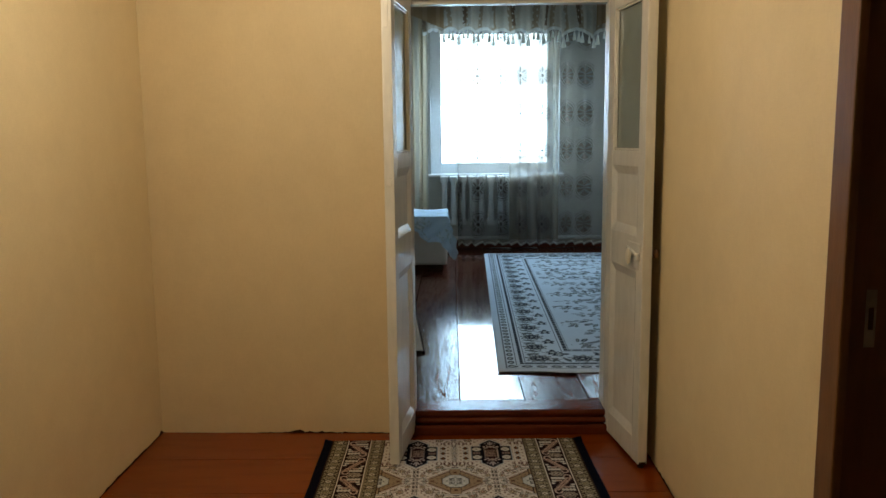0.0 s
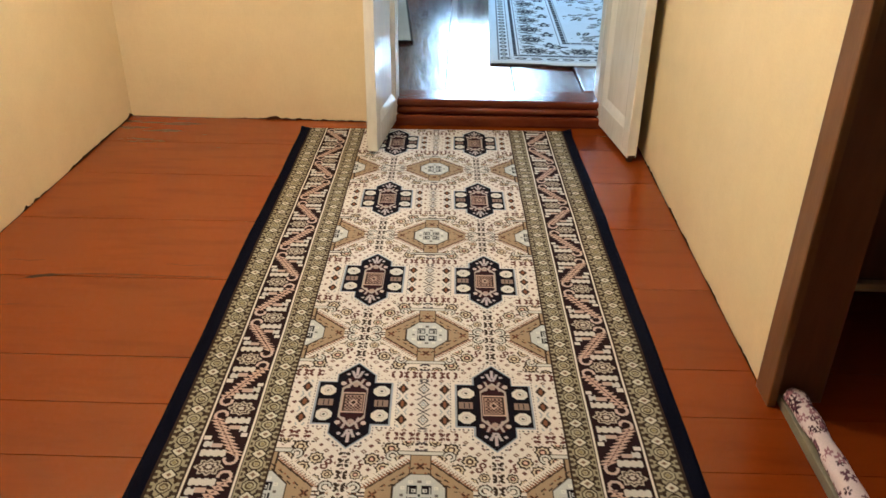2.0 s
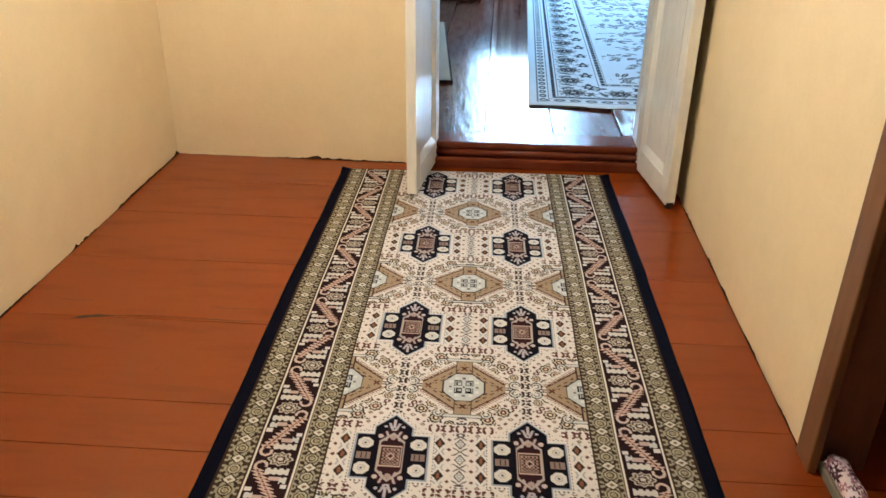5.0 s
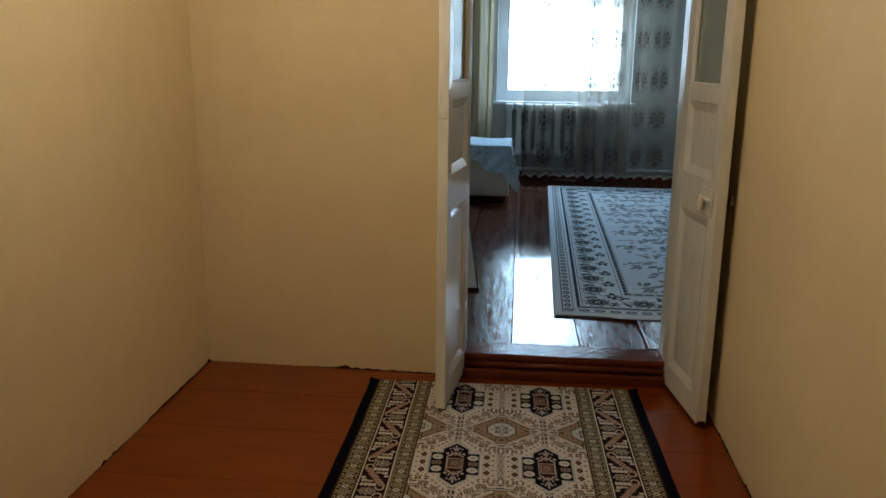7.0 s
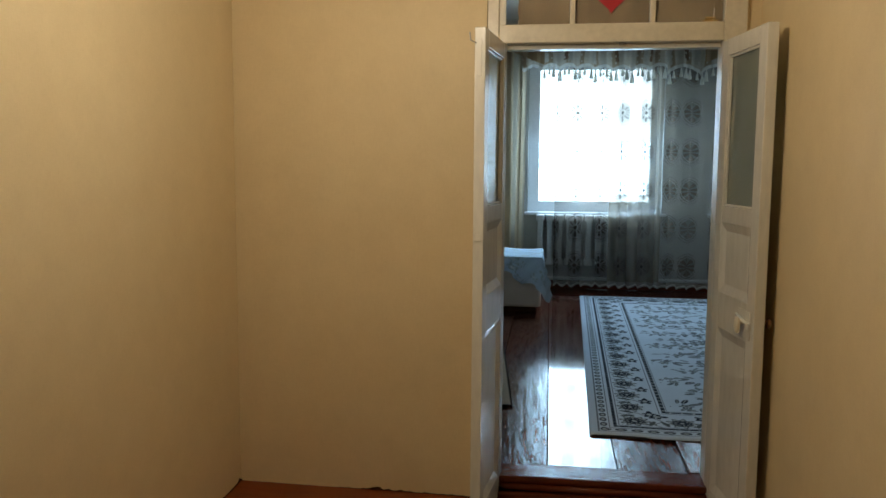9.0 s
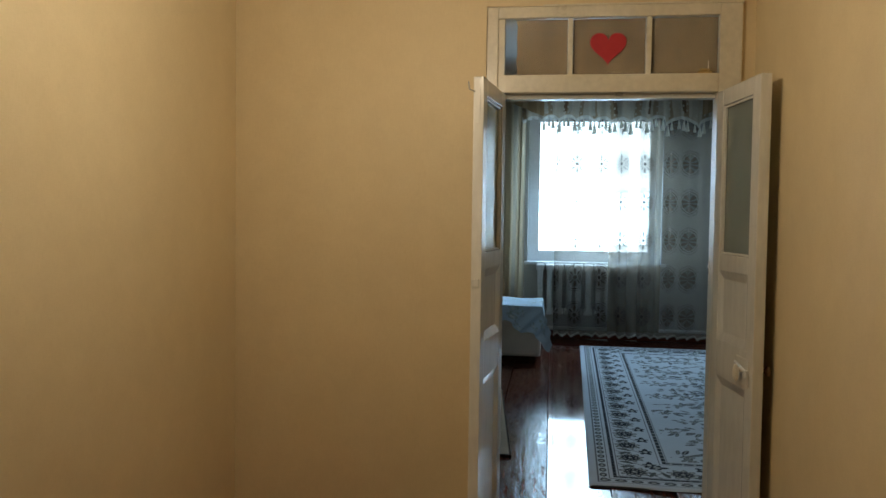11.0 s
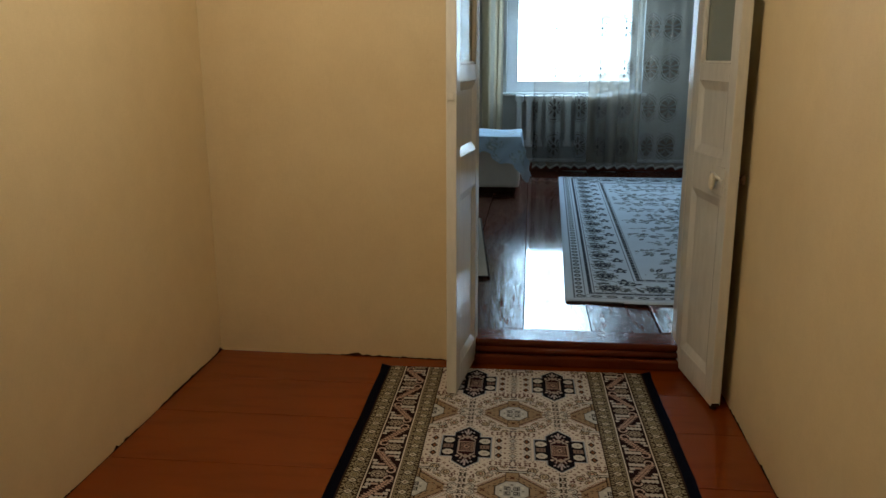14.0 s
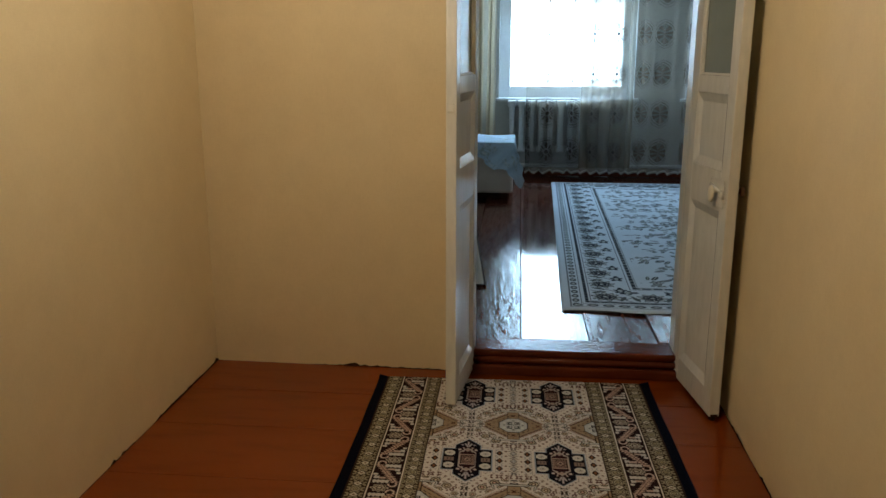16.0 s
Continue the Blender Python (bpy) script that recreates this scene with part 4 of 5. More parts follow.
RUN_Y0, RUN_Y1, RUN_DENSE = -0.135, -4.70, -2.62
def run_y(v):
    return np.where(v < 0.93, RUN_Y0 + (RUN_DENSE - RUN_Y0) * v / 0.93, RUN_DENSE + (RUN_Y1 - RUN_DENSE) * (v - 0.93) / 0.07)
def run_half(y):
    return 0.605 + 0.006 * np.exp(-((y + 1.2) / 0.7) ** 2)
def run_place(u, v):
    y = run_y(v)
    s = u * 2 - 1
    x = 1.426 + 0.0145 * (-y) + s * run_half(y) + 0.0015 * np.sin(y * 6.0) * np.abs(s) ** 6 + 0.0006 * np.sin(y * 17)
    edge = np.clip((1 - np.abs(s)) / 0.02, 0, 1)
    end = np.clip(v / 0.006, 0, 1)
    z = 0.003 + 0.008 * np.minimum(edge, end) ** 0.5 + 0.003 * np.exp(-((y + 1.02) / 0.05) ** 2) * np.clip(s, 0, 1) ** 8
    # the far corners curl up a little
    z = z + 0.012 * np.clip((np.abs(s) - 0.93) / 0.07, 0, 1) * np.clip(1 - v / 0.02, 0, 1)
    return x, y + 0.012 * s * (v < 0.2) * (1 - v / 0.2), z
def run_colour(u, v):
    s = u * 2 - 1
    return runner_dye(s * HALF, run_y(v))
runner = surface("runner_rug", 520, 1120, run_place, PILE, colour=run_colour)
tagged(runner, "long runner rug with navy edges and cross medallions", "rug")

# ---- the pale carpet of the far room ----
RUGW, RUGL = 2.9, 4.49
def carpet_u(u):
    return np.where(u < 0.72, u / 0.72 * 1.35, 1.35 + (u - 0.72) / 0.28 * (RUGW - 1.35))
def carpet_dye(u, v):
    x, y = carpet_u(u), v * RUGL
    col = np.empty((len(u), 4)); col[:] = (0.68, 0.73, 0.79, 1)
    GREY, DARK, MIDB, LEAF = (0.105, 0.11, 0.125), (0.042, 0.045, 0.058), (0.20, 0.21, 0.23), (0.13, 0.14, 0.14)
    PALE = (0.50, 0.51, 0.50)
    def paint(m, c):
        col[m, :3] = c
    e = np.minimum(np.minimum(x, RUGW - x), np.minimum(y, RUGL - y))
    side = (np.minimum(x, RUGW - x) < np.minimum(y, RUGL - y))
    along = np.where(side, y, x)
    paint((e > 0.046) & (e < 0.052), MIDB)
    t = along / 0.083
    f = (t - np.round(t)) * 0.083
    r = np.hypot(f / 0.032, (e - 0.078) / 0.020)
    paint((r < 1.0), GREY)
    paint((r < 0.45), PALE)
    paint((e > 0.104) & (e < 0.110), GREY)
    paint((e > 0.128) & (e < 0.150), DARK)
    paint((e > 0.128) & (e < 0.150) & (np.abs(np.sin(along * 60)) < 0.22), MIDB)
    paint((e > 0.158) & (e < 0.162), GREY)
    # main border: leafy palmettes lying across it, small blossoms between
    per = 0.25
    t = along / per
    f = (t - np.round(t)) * per
    c = e - 0.242
    bd = (e > 0.165) & (e < 0.385)
    pal = np.hypot(f / 0.090, c / 0.080)
    th = np.arctan2(c / 0.080, f / 0.090)
    lobed = pal / (0.84 + 0.16 * np.cos(9 * th))
    paint(bd & (lobed < 1.0), GREY)
    paint(bd & (lobed < 0.86) & (np.cos(9 * th) > 0.1), PALE)
    paint(bd & (lobed < 0.64) & (lobed > 0.48), DARK)
    paint(bd & (pal < 0.36), DARK)
    paint(bd & (pal < 0.14), PALE)
    f2 = (t + 0.5 - np.round(t + 0.5)) * per
    bl = np.hypot(f2 / 0.060, (e - 0.338) / 0.040)
    th2 = np.arctan2(e - 0.338, f2)
    paint(bd & (bl < 0.8 + 0.25 * np.cos(5 * th2)), DARK)
    paint(bd & (bl < 0.35), PALE)
    paint(bd & (np.abs(f2 - 0.02 * np.sin(e * 55)) < 0.006) & (e < 0.31), MIDB)
    for k in (-1, 1):
        lf = np.hypot((f2 - k * 0.036 + k * 0.35 * (e - 0.215)) / 0.015, (e - 0.215) / 0.040)
        paint(bd & (lf < 1.0), LEAF)
    paint((e > 0.392) & (e < 0.398), GREY)
    paint((e > 0.410) & (e < 0.434), DARK)
    paint((e > 0.410) & (e < 0.434) & (np.abs(np.sin(along * 48)) < 0.30), PALE)
    paint((e > 0.441) & (e < 0.446), MIDB)
    # field: loose sprays of leaves and flowers round a close-set centre
    rng = np.random.RandomState(11)
    idx = np.nonzero(e > 0.47)[0]
    px, py = x[idx], y[idx]
    fc = col[idx, :3].copy()
    mx, my = RUGW / 2, RUGL / 2
    def petal(cx, cy, a, L, W, c):
        j = np.nonzero((np.abs(px - cx) < L * 1.2) & (np.abs(py - cy) < L * 1.2))[0]
        du, dv = px[j] - cx, py[j] - cy
        p, q = du * math.cos(a) + dv * math.sin(a), -du * math.sin(a) + dv * math.cos(a)
        r = np.hypot(p / L, q / W)
        fc[j[r < 1]] = c
        fc[j[(r < 0.75) & (np.abs(q) < W * 0.2)]] = PALE
    def blossom(cx, cy, R, c):
        j = np.nonzero((np.abs(px - cx) < R * 1.3) & (np.abs(py - cy) < R * 1.3))[0]
        du, dv = px[j] - cx, py[j] - cy
        r = np.hypot(du, dv) / R / (0.8 + 0.2 * np.cos(6 * np.arctan2(dv, du)))
        fc[j[r < 1]] = c
        fc[j[(r < 0.68) & (r > 0.34)]] = PALE
    def spray(cx, cy, size, n, dark):
        lean = rng.uniform(-0.5, 0.5)
        for k in range(n):
            a = 2 * math.pi * k / n + rng.uniform(-0.35, 0.35)
            d = size * rng.uniform(0.45, 1.0)
            petal(cx + d * math.cos(a) * 1.25, cy + d * math.sin(a) * 0.85, a + lean, size * rng.uniform(0.20, 0.34), size * rng.uniform(0.075, 0.13), (GREY, LEAF, DARK, MIDB)[rng.randint(4)])
        blossom(cx, cy, size * 0.34, DARK if dark else GREY)
        for _ in range(2):
            a = rng.uniform(0, 6.28)
            blossom(cx + size * 0.8 * math.cos(a), cy + size * 0.6 * math.sin(a), size * 0.20, GREY)
    for i in range(9):
        for j in range(14):
            cx = 0.60 + (RUGW - 1.2) * i / 8 + rng.uniform(-0.05, 0.05) + (0.10 if j % 2 else 0)
            cy = 0.62 + (RUGL - 1.24) * j / 13 + rng.uniform(-0.06, 0.06)
            if rng.rand() < 0.06:
                continue
            spray(cx, cy, rng.uniform(0.10, 0.150), rng.randint(8, 13), False)
    for k in range(52):
        a, d = rng.uniform(0, 6.28), math.sqrt(rng.rand())
        spray(mx + 0.62 * d * math.cos(a), my + 0.95 * d * math.sin(a), rng.uniform(0.08, 0.12), 9, True)
    col[idx, :3] = fc
    return col
def carpet_place(u, v):
    x, y = carpet_u(u), v * RUGL
    z = 0.004 + 0.009 * np.clip(np.minimum(np.minimum(x, RUGW - x), np.minimum(y, RUGL - y)) / 0.02, 0, 1) ** 0.5
    a = radians(-1.35)
    y2 = y + 0.008 * np.sin(x * 11) * np.clip(1 - y / 0.3, 0, 1)
    return 1.680 + x * math.cos(a) - y2 * math.sin(a), 0.540 + x * math.sin(a) * 0.4 + y2 * math.cos(a), ROOM_Z + z + 0.001
carpet = surface("carpet", 400, 760, carpet_place, PILE, colour=carpet_dye)
tagged(carpet, "large pale grey floral carpet lying on dark planks", "rug")
boxpart("bound_end", (1.69, 4.55, 0.537, 0.551, ROOM_Z + 0.001, ROOM_Z + 0.008), varied("black_binding", (0.02, 0.02, 0.022), (0.05, 0.05, 0.05), 30, 0.9), carpet, "frayed black bound end")

# ---- beige mat beside the carpet ----
def mat_dye(u, v):
    col = np.empty((len(u), 4)); col[:] = (0.42, 0.32, 0.23, 1)
    x, y = u * 0.75, v * 1.75
    col[(np.round(x / 0.008) + np.round(y / 0.008)) % 3 == 0, :3] = (0.36, 0.27, 0.19)
    e = np.minimum(np.minimum(x, 0.75 - x), np.minimum(y, 1.75 - y))
    col[e < 0.009, :3] = (0.05, 0.035, 0.025)
    return col
def mat_place(u, v):
    x, y = (u - 1) * 0.75, v * 1.75
    a = radians(5.2)
    return 1.258 + x * math.cos(a) - y * math.sin(a), 0.99 + x * math.sin(a) + y * math.cos(a), ROOM_Z + 0.004 + 0.004 * np.clip((1 - u) * 30, 0, 1)
mat_ob = surface("floor_mat", 96, 220, mat_place, PILE, colour=mat_dye)
tagged(mat_ob, "plain beige woven floor mat with dark edging", "mat")

# ---- cloth-covered ottoman ----
OX1, OY0, OTOP = 1.380, 3.97, 0.650
BEIGE = varied("beige_upholstery", (0.58, 0.46, 0.37), (0.66, 0.54, 0.44), 5, 0.85, 160, 0.4)
ot = empty("ottoman")
boxpart("base", (0.15, OX1, OY0, OY0 + 0.8, ROOM_Z + 0.055, 0.52), BEIGE, ot, bevel=0.025)
boxpart("cushion", (0.15, OX1, OY0, OY0 + 0.8, 0.515, OTOP - 0.006), BEIGE, ot, bevel=0.035)
boxpart("plinth", (0.20, OX1 - 0.05, OY0 + 0.05, OY0 + 0.75, ROOM_Z, ROOM_Z + 0.055), GAP, ot)
tagged(ot, "low beige upholstered ottoman on a dark plinth", "ottoman")

def cloth_xy(u, v):
    return -0.95 + u * (0.95 + 0.20), -0.24 + v * 1.02      # from the front right top corner
def cloth_place(u, v):
    p, q = cloth_xy(u, v)
    hem = 0.055 * np.sin(p * 9 + 1) + 0.04 * np.sin(p * 23)
    q = np.where(q < 0, q * (1.0 + hem / 0.24 + 0.32 * np.clip((p + 0.28) / 0.3, 0, 1)), q)
    dx, dy = np.maximum(p, 0), np.maximum(-q, 0)
    drop = np.maximum(dx, dy) + 0.35 * np.minimum(dx, dy)
    fold = 0.010 * np.sin((p - q) * 40) * np.clip(drop / 0.1, 0, 1)
    flare = 0.012 + 0.10 * np.clip(drop, 0, 1)
    x = OX1 + np.minimum(p, 0) + np.where(dx > 0, np.minimum(dx, flare * 0.7), 0) + fold + 0.35 * np.where((dx > 0) & (dy > 0), np.minimum(dx, dy), 0)
    y = OY0 + np.maximum(q, 0) - np.where(dy > 0, np.minimum(dy, flare * 0.6), 0) - fold - 0.25 * np.where((dx > 0) & (dy > 0), np.minimum(dx, dy), 0)
    z = OTOP + 0.006 - np.maximum(drop - 0.012, 0) + 0.006 * np.sin(p * 13 + q * 9) * (drop <= 0) + 0.003
    return x, y, z
def cloth_dye(u, v):
    p, q = cloth_xy(u, v)
    col = np.empty((len(u), 4)); col[:] = (0.62, 0.76, 0.88, 1)
    rng = np.random.RandomState(3)
    for _ in range(90):
        cx, cy, r = rng.uniform(-0.95, 0.3), rng.uniform(-0.24, 0.78), rng.uniform(0.025, 0.06)
        d = np.hypot(p - cx, q - cy); th = np.arctan2(q - cy, p - cx)
        rr = d / (r * (0.75 + 0.25 * np.cos(5 * th + cx * 9)))
        col[(rr < 1) & (rr > 0.72), :3] = (0.46, 0.55, 0.57)
        col[rr < 0.3, :3] = (0.78, 0.82, 0.83)
    return col
cloth = surface("throw_cloth", 130, 110, cloth_place, COTTON, colour=cloth_dye)
tagged(cloth, "pale blue patterned cloth draped over the ottoman", "cloth")

# ---- cast-iron radiator under the window ----
RAD_PAINT = varied("radiator_enamel", (0.66, 0.67, 0.66), (0.76, 0.76, 0.74), 6, 0.35, 50, 0.1)
rad = empty("radiator")
def section(x):
    bm = bmesh.new()
    y = ROOM_Y1 - 0.11
    for yy in (y - 0.045, y + 0.04):
        box(bm, x - 0.030, x + 0.030, yy - 0.016, yy + 0.016, 0.44, 0.95, bevel=0.012)
    box(bm, x - 0.048, x + 0.048, y - 0.062, y + 0.062, 0.90, 0.975, bevel=0.022)
    box(bm, x - 0.048, x + 0.048, y - 0.062, y + 0.062, 0.405, 0.475, bevel=0.022)
    return bm
first = part("section", section(0.0), RAD_PAINT, rad, smooth=False)
first.location.x = 1.345
for k in range(1, 10):
    o = new("section", first.data)
    o.parent = rad
    o.location.x = 1.345 + 0.108 * k
part("valve", cyl(bmesh.new(), (1.26, ROOM_Y1 - 0.11, 0.44), (1.30, ROOM_Y1 - 0.11, 0.44), 0.022), METAL, rad)
tagged(rad, "white enamelled ribbed cast-iron radiator under the window", "radiator")
pipe = empty("heating_pipe")
bm = bmesh.new()
cyl(bm, (ROOM_X0 + 0.02, ROOM_Y1 - 0.07, 0.245), (ROOM_X1 - 0.02, ROOM_Y1 - 0.07, 0.245), 0.019)
part("main", bm, RAD_PAINT, pipe, smooth=True)
part("riser", cyl(bmesh.new(), (1.262, ROOM_Y1 - 0.075, 0.25), (1.262, ROOM_Y1 - 0.105, 0.45), 0.014), RAD_PAINT, pipe, smooth=True)
for bx in (0.6, 1.9, 3.0, 4.2):
    boxpart("bracket", (bx, bx + 0.02, ROOM_Y1 - 0.075, ROOM_Y1, 0.20, 0.23), METAL, pipe)
tagged(pipe, "white painted heating pipe along the wall foot", "pipe")
tagged(boxpart("baseboard", (ROOM_X0, ROOM_X1, ROOM_Y1 - 0.02, ROOM_Y1, ROOM_Z, ROOM_Z + 0.09), STEP, bevel=0.004), "dark red painted baseboard", "baseboard", kind="structure")

# ---- curtains ----
def cloth_build(through_light):
    """Thin woven cloth: the attribute's alpha says how closely it is woven."""
    def build(nt, bsdf):
        a = nt.nodes.new("ShaderNodeVertexColor")
        a.layer_name = "dye"
        weave = noise_tex(nt, coords(nt, (1, 1, 0.4)), 260, 2)
        c = mix(nt, a.outputs[0], ramp(nt, weave, [(0.3, (0.8, 0.8, 0.8)), (0.7, (1, 1, 1))]), 0.6, "MULTIPLY")
        nt.links.new(c, bsdf.inputs["Base Color"])
        bsdf.inputs["Specular IOR Level"].default_value = 0.1
        tl = nt.nodes.new("ShaderNodeBsdfTranslucent")
        nt.links.new(c, tl.inputs[0])
        mx = nt.nodes.new("ShaderNodeMixShader")
        mx.inputs[0].default_value = through_light
        nt.links.new(bsdf.outputs[0], mx.inputs[1])
        nt.links.new(tl.outputs[0], mx.inputs[2])
        tr = nt.nodes.new("ShaderNodeBsdfTransparent")
        mt = nt.nodes.new("ShaderNodeMixShader")
        nt.links.new(a.outputs[1], mt.inputs[0])
        nt.links.new(tr.outputs[0], mt.inputs[1])
        nt.links.new(mx.outputs[0], mt.inputs[2])
        nt.links.new(mt.outputs[0], nt.nodes["Material Output"].inputs[0])
    return build
SHEER = material("sheer_tulle", cloth_build(0.22), 0.9)
DRAPE = material("lined_drape", cloth_build(0.32), 0.85)
VOILE = material("valance_voile", cloth_build(0.30), 0.85)

SH_X0, SH_X1, SH_Z0, SH_Z1 = 1.50, 4.95, 0.165, 2.95
CUR_Y = ROOM_Y1 - 0.22
def sheer_place(u, v):
    x = SH_X0 + u * (SH_X1 - SH_X0) + 0.014 * np.sin(u * 171 + 1.5 * np.sin(u * 31))
    z = SH_Z1 + (SH_Z0 - SH_Z1) * v
    scallop = 0.028 * np.abs(np.sin(u * (SH_X1 - SH_X0) * np.pi / 0.105))
    z = z + np.where(v > 0.985, scallop * (v - 0.985) / 0.015, 0)
    y = CUR_Y + (0.028 + 0.012 * v) * np.sin(u * 150 + 2.2 * np.sin(u * 23) + 0.35 * np.sin(v * 4)) + 0.012 * np.sin(u * 47 + v * 2)
    return x, y, z
def sheer_dye(u, v):
    x, z = u * (SH_X1 - SH_X0), (SH_Z1 - SH_Z0) * (1 - v) + SH_Z0
    col = np.empty((len(u), 4)); col[:] = (0.37, 0.30, 0.225, 0.36)
    # columns of round medallions, tighter where the cloth is gathered
    cxi = np.round(x / 0.245)
    dx = x - cxi * 0.245 + 0.02 * np.sin(cxi * 2.3)
    row = (z - 0.42) / 0.42
    dz = (row - np.round(row)) * 0.42
    r = np.hypot(dx / (0.078 * (0.62 + 0.38 * np.abs(np.sin(cxi * 1.7 + 0.4)))), dz / 0.112)
    th = np.arctan2(dz, dx)
    m = r < 1
    col[m] = (0.24, 0.20, 0.155, 0.50)
    petals = (r > 0.34) & (r < 0.80 + 0.1 * np.cos(th * 20)) & (np.cos(th * 12) > 0.15)
    col[petals] = (0.13, 0.105, 0.085, 0.84)
    col[r < 0.17] = (0.07, 0.055, 0.045, 0.96)
    ring = (r > 1.10) & (r < 1.19) & (np.abs(dz) > 0.03)
    col[ring] = (0.22, 0.19, 0.16, 0.66)
    ring = (r > 1.33) & (r < 1.40) & (np.abs(dz) > 0.08)
    col[ring] = (0.24, 0.22, 0.19, 0.62)
    thin = (x < 0.60) & (z > 1.1)      # window glare over the print, put into a lower alpha
    col[thin, 3] *= 0.92
    gathered = (x > 1.02) & (r < 1.0)
    col[gathered] = np.array((0.19, 0.15, 0.115, 0.60)) + np.array((0.0, 0.0, 0.0, 0.20)) * (0.5 + 0.5 * np.sin(th * 9)[gathered, None])
    double = (x > 0.58) & (x < 1.16)      # gathered two deep
    col[double, 3] = 1 - (1 - col[double, 3]) ** 2
    low = z < SH_Z0 + 0.075
    col[low] = (0.52, 0.47, 0.40, 0.66)
    f = np.abs(np.sin(x * np.pi / 0.105))
    lace = low & (np.abs((z - SH_Z0) - 0.028 * f - 0.018) < 0.010)
    col[lace] = (0.78, 0.75, 0.68, 0.95)
    return col
sheer = surface("sheer_curtain", 760, 420, sheer_place, SHEER, colour=sheer_dye)
tagged(sheer, "sheer beige tulle curtain with round medallions and lace hem", "curtain")

def drape(name, x0, x1, y, z0, z1, label, base, stripe, seed):
    def place(u, v):
        x = x0 + u * (x1 - x0)
        return x + 0.01 * np.sin(v * 3 + u * 9), y + 0.045 * np.sin(u * 19 + seed) + 0.012 * np.sin(u * 41), z1 + (z0 - z1) * v
    def dye(u, v):
        col = np.empty((len(u), 4)); col[:] = (*base, 1)
        col[np.sin(u * 26 + seed) > 0.45] = (*stripe, 1)
        return col
    return tagged(surface(name, 80, 60, place, DRAPE, colour=dye), label, "curtain")
drape("drape", 0.62, 1.175, CUR_Y - 0.06, 0.14, 2.95, "heavy tan striped drape hanging beside the window", (0.56, 0.44, 0.29), (0.44, 0.37, 0.28), 0.6)

VX0, VX1, VZ1 = 1.12, 4.95, 3.0
VAL_Y = CUR_Y - 0.14
def val_low(x):
    left_part = 2.535 + 0.045 * np.abs(np.sin(x * np.pi / 0.19)) + 0.015 * np.sin(x * 5)
    swag = 2.455 + 0.11 * np.sqrt(np.clip(np.abs(np.sin((x - 2.65) * np.pi / 0.34)), 0, 1))
    return np.where(x < 2.65, left_part, swag)
def val_place(u, v):
    x = VX0 + u * (VX1 - VX0)
    z = VZ1 + (val_low(x) - VZ1) * v
    y = VAL_Y + 0.03 * np.sin(x * 33) + 0.015 * np.sin(x * 71) * v
    return x, y, z
def val_dye(u, v):
    x = VX0 + u * (VX1 - VX0)
    col = np.empty((len(u), 4)); col[:] = (0.50, 0.42, 0.325, 0.98)
    wob = x + 0.012 * np.sin(v * 5 + x * 9)
    col[(np.sin(wob * 33 + 1.6 * np.sin(wob * 7)) > 0.55) & (v < 0.9)] = (0.33, 0.23, 0.145, 0.98)
    col[(np.sin(wob * 15 + 2 + np.sin(wob * 5)) > 0.95) & (v < 0.82)] = (0.17, 0.10, 0.055, 1)
    col[(np.sin(wob * 24) > 0.88) & (v > 0.45) & (v < 0.86)] = (0.44, 0.38, 0.30, 0.97)
    t = x / 0.045
    blot = (np.abs(t - np.round(t)) < 0.18) & (np.sin(v * 40 + np.round(t) * 2.4) > 0.6)
    col[blot, :3] = (0.50, 0.44, 0.35)
    col[v > 0.93] = (0.68, 0.65, 0.58, 0.97)
    return col
valance = surface("valance", 700, 60, val_place, VOILE, colour=val_dye)
tagged(valance, "cream and brown gathered valance with a tasselled edge", "valance")
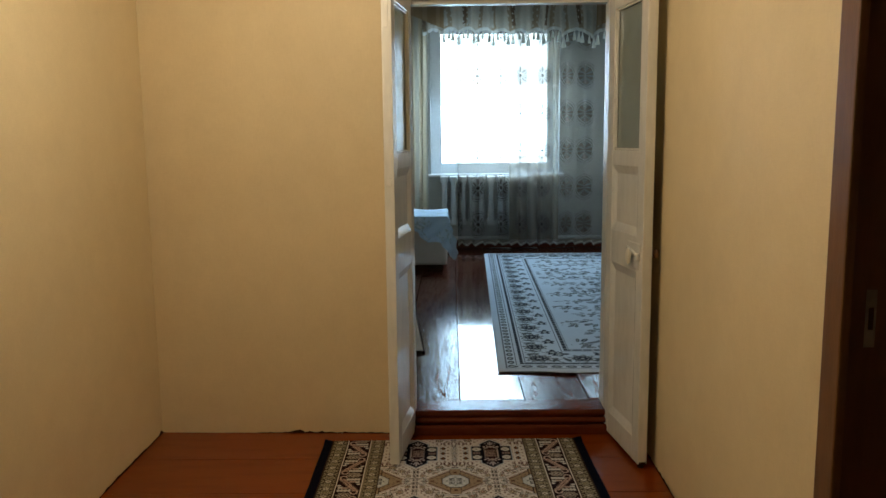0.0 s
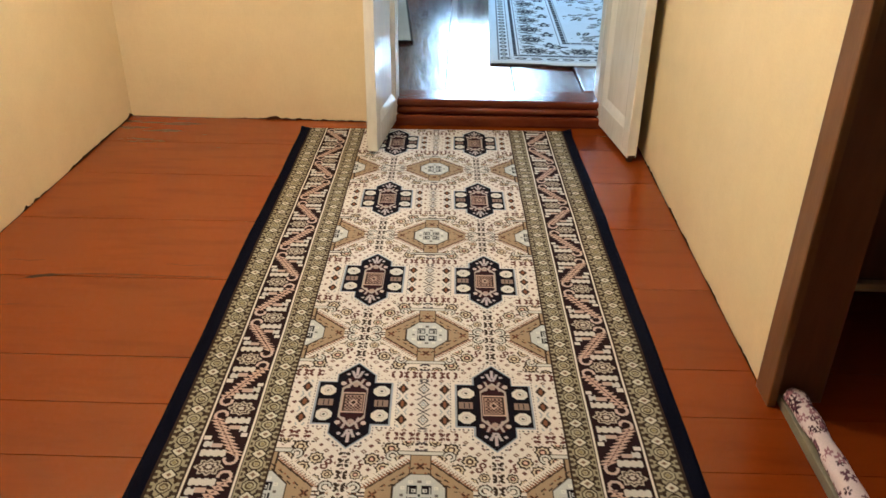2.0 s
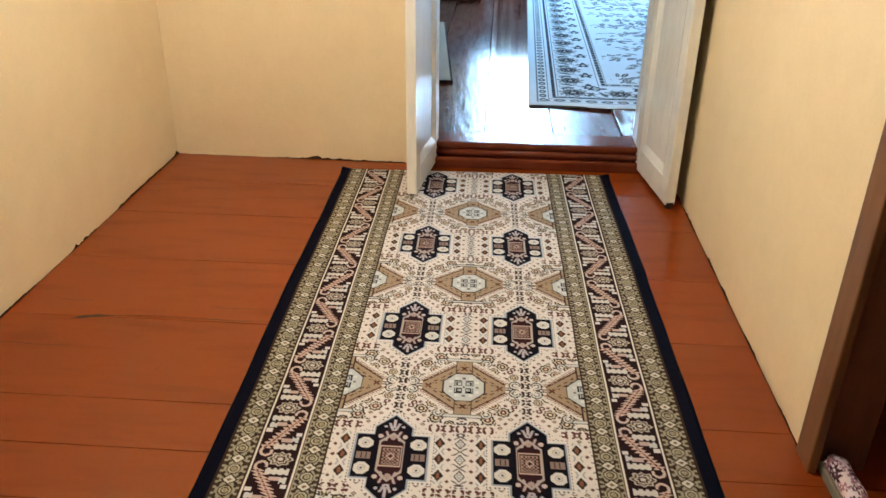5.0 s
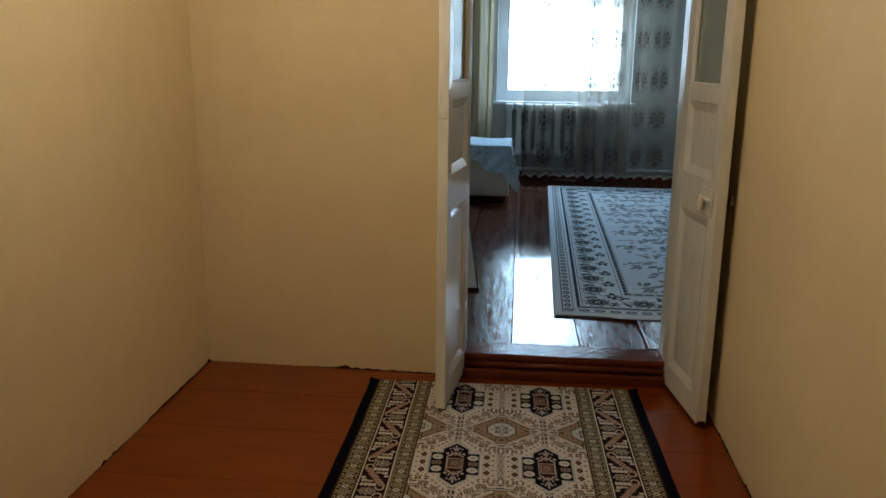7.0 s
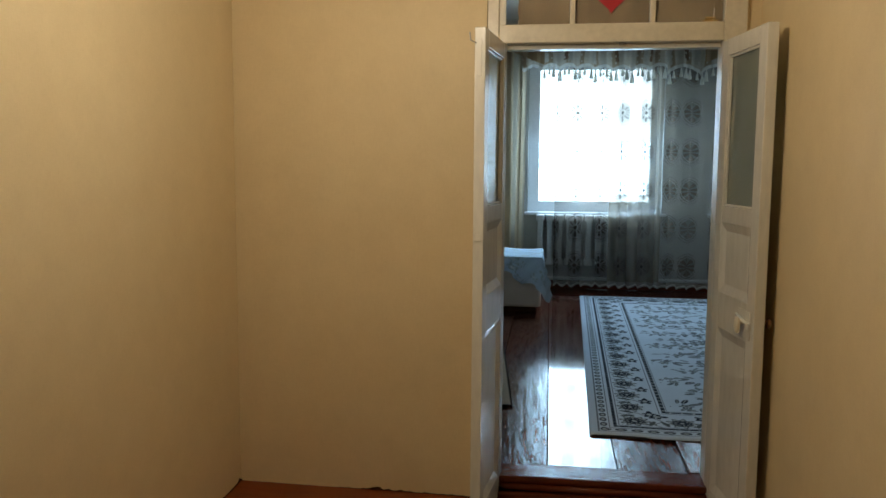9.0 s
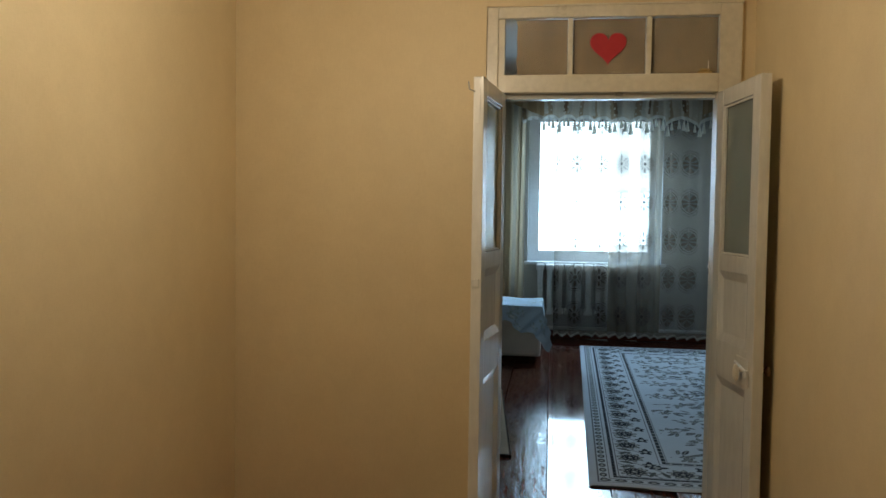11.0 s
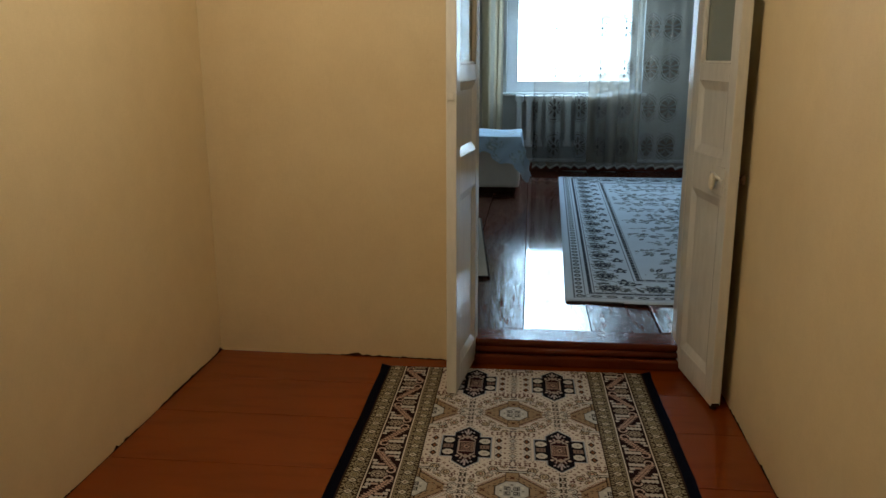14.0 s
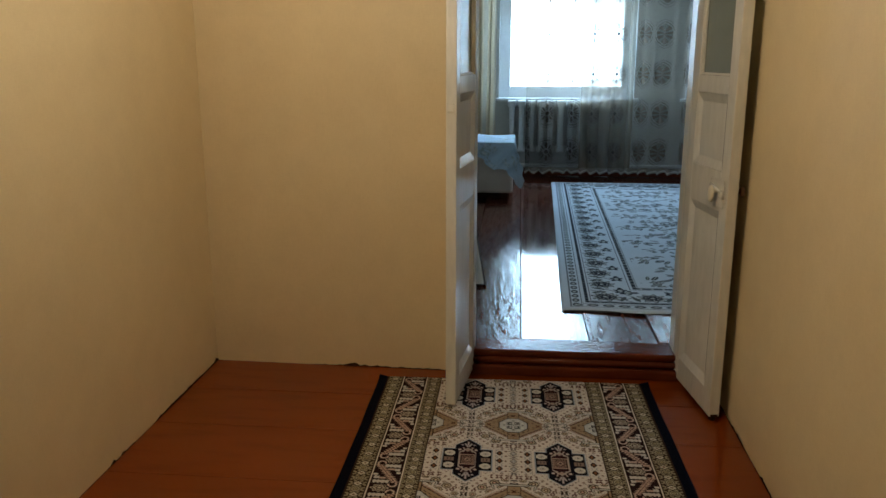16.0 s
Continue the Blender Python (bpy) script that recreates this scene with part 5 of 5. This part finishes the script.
def tassel_build(nt, bsdf):
    c = ramp(nt, noise_tex(nt, coords(nt, (1, 1, 0.2)), 220, 3), [(0.3, (0.62, 0.59, 0.52)), (0.7, (0.80, 0.78, 0.72))])
    nt.links.new(c, bsdf.inputs["Base Color"])
    tl = nt.nodes.new("ShaderNodeBsdfTranslucent")
    nt.links.new(c, tl.inputs[0])
    mx = nt.nodes.new("ShaderNodeMixShader")
    mx.inputs[0].default_value = 0.6
    nt.links.new(bsdf.outputs[0], mx.inputs[1])
    nt.links.new(tl.outputs[0], mx.inputs[2])
    nt.links.new(mx.outputs[0], nt.nodes["Material Output"].inputs[0])
TASSEL = material("cream_tassel_yarn", tassel_build, 0.9)
bm = bmesh.new()
cyl(bm, (0, 0, -0.020), (0, 0, 0.006), 0.006, 0.004, 8)
cyl(bm, (0, 0, -0.105), (0, 0, -0.018), 0.024, 0.009, 8)
tassel = part("tassel", bm, TASSEL, valance)
n = 0
x = VX0 + 0.24
while x < 3.6:
    o = tassel if n == 0 else new("tassel", tassel.data)
    o.parent = valance
    o.location = (x, VAL_Y + 0.03 * math.sin(x * 33) - 0.005, float(val_low(np.array([x]))[0]))
    k = 0.75 + 0.5 * (0.5 + 0.5 * math.sin(n * 2.7 + 1.3 * math.sin(n * 0.9)))
    o.scale = (0.9 * k, 0.9 * k, k)
    x += 0.040 + 0.03 * (0.5 + 0.5 * math.sin(n * 4.1))
    n += 1
def swag_place(x0, x1, z0, z1, lean):
    def place(u, v):
        x = x0 + u * (x1 - x0)
        low = z0 + lean * (u - 0.5)
        return x, VAL_Y - 0.10 + 0.012 * np.sin(u * 12), z1 + (low - z1) * v
    return place
def swag_dye(u, v):
    col = np.empty((len(u), 4)); col[:] = (0.34, 0.205, 0.105, 1)
    col[np.sin(u * 17) > 0.6] = (0.42, 0.27, 0.15, 1)
    return col
for a, b, lean in ((0.98, 1.36, -0.16), (3.02, 3.40, 0.14)):
    surface("flap", 40, 20, swag_place(a, b, 2.67, 3.0, lean), DRAPE, valance, colour=swag_dye, label="brown pleated end flap")
rod = empty("curtain_rail")
boxpart("rail", (0.5, 5.1, VAL_Y - 0.03, CUR_Y + 0.05, 3.0, 3.04), WHITE_PAINT, rod, bevel=0.004)
for bx in (0.7, 2.9, 4.9):
    boxpart("bracket", (bx, bx + 0.04, CUR_Y + 0.05, ROOM_Y1, 3.0, 3.03), WHITE_PAINT, rod)
tagged(rod, "white ceiling-height curtain rail", "curtain rail")
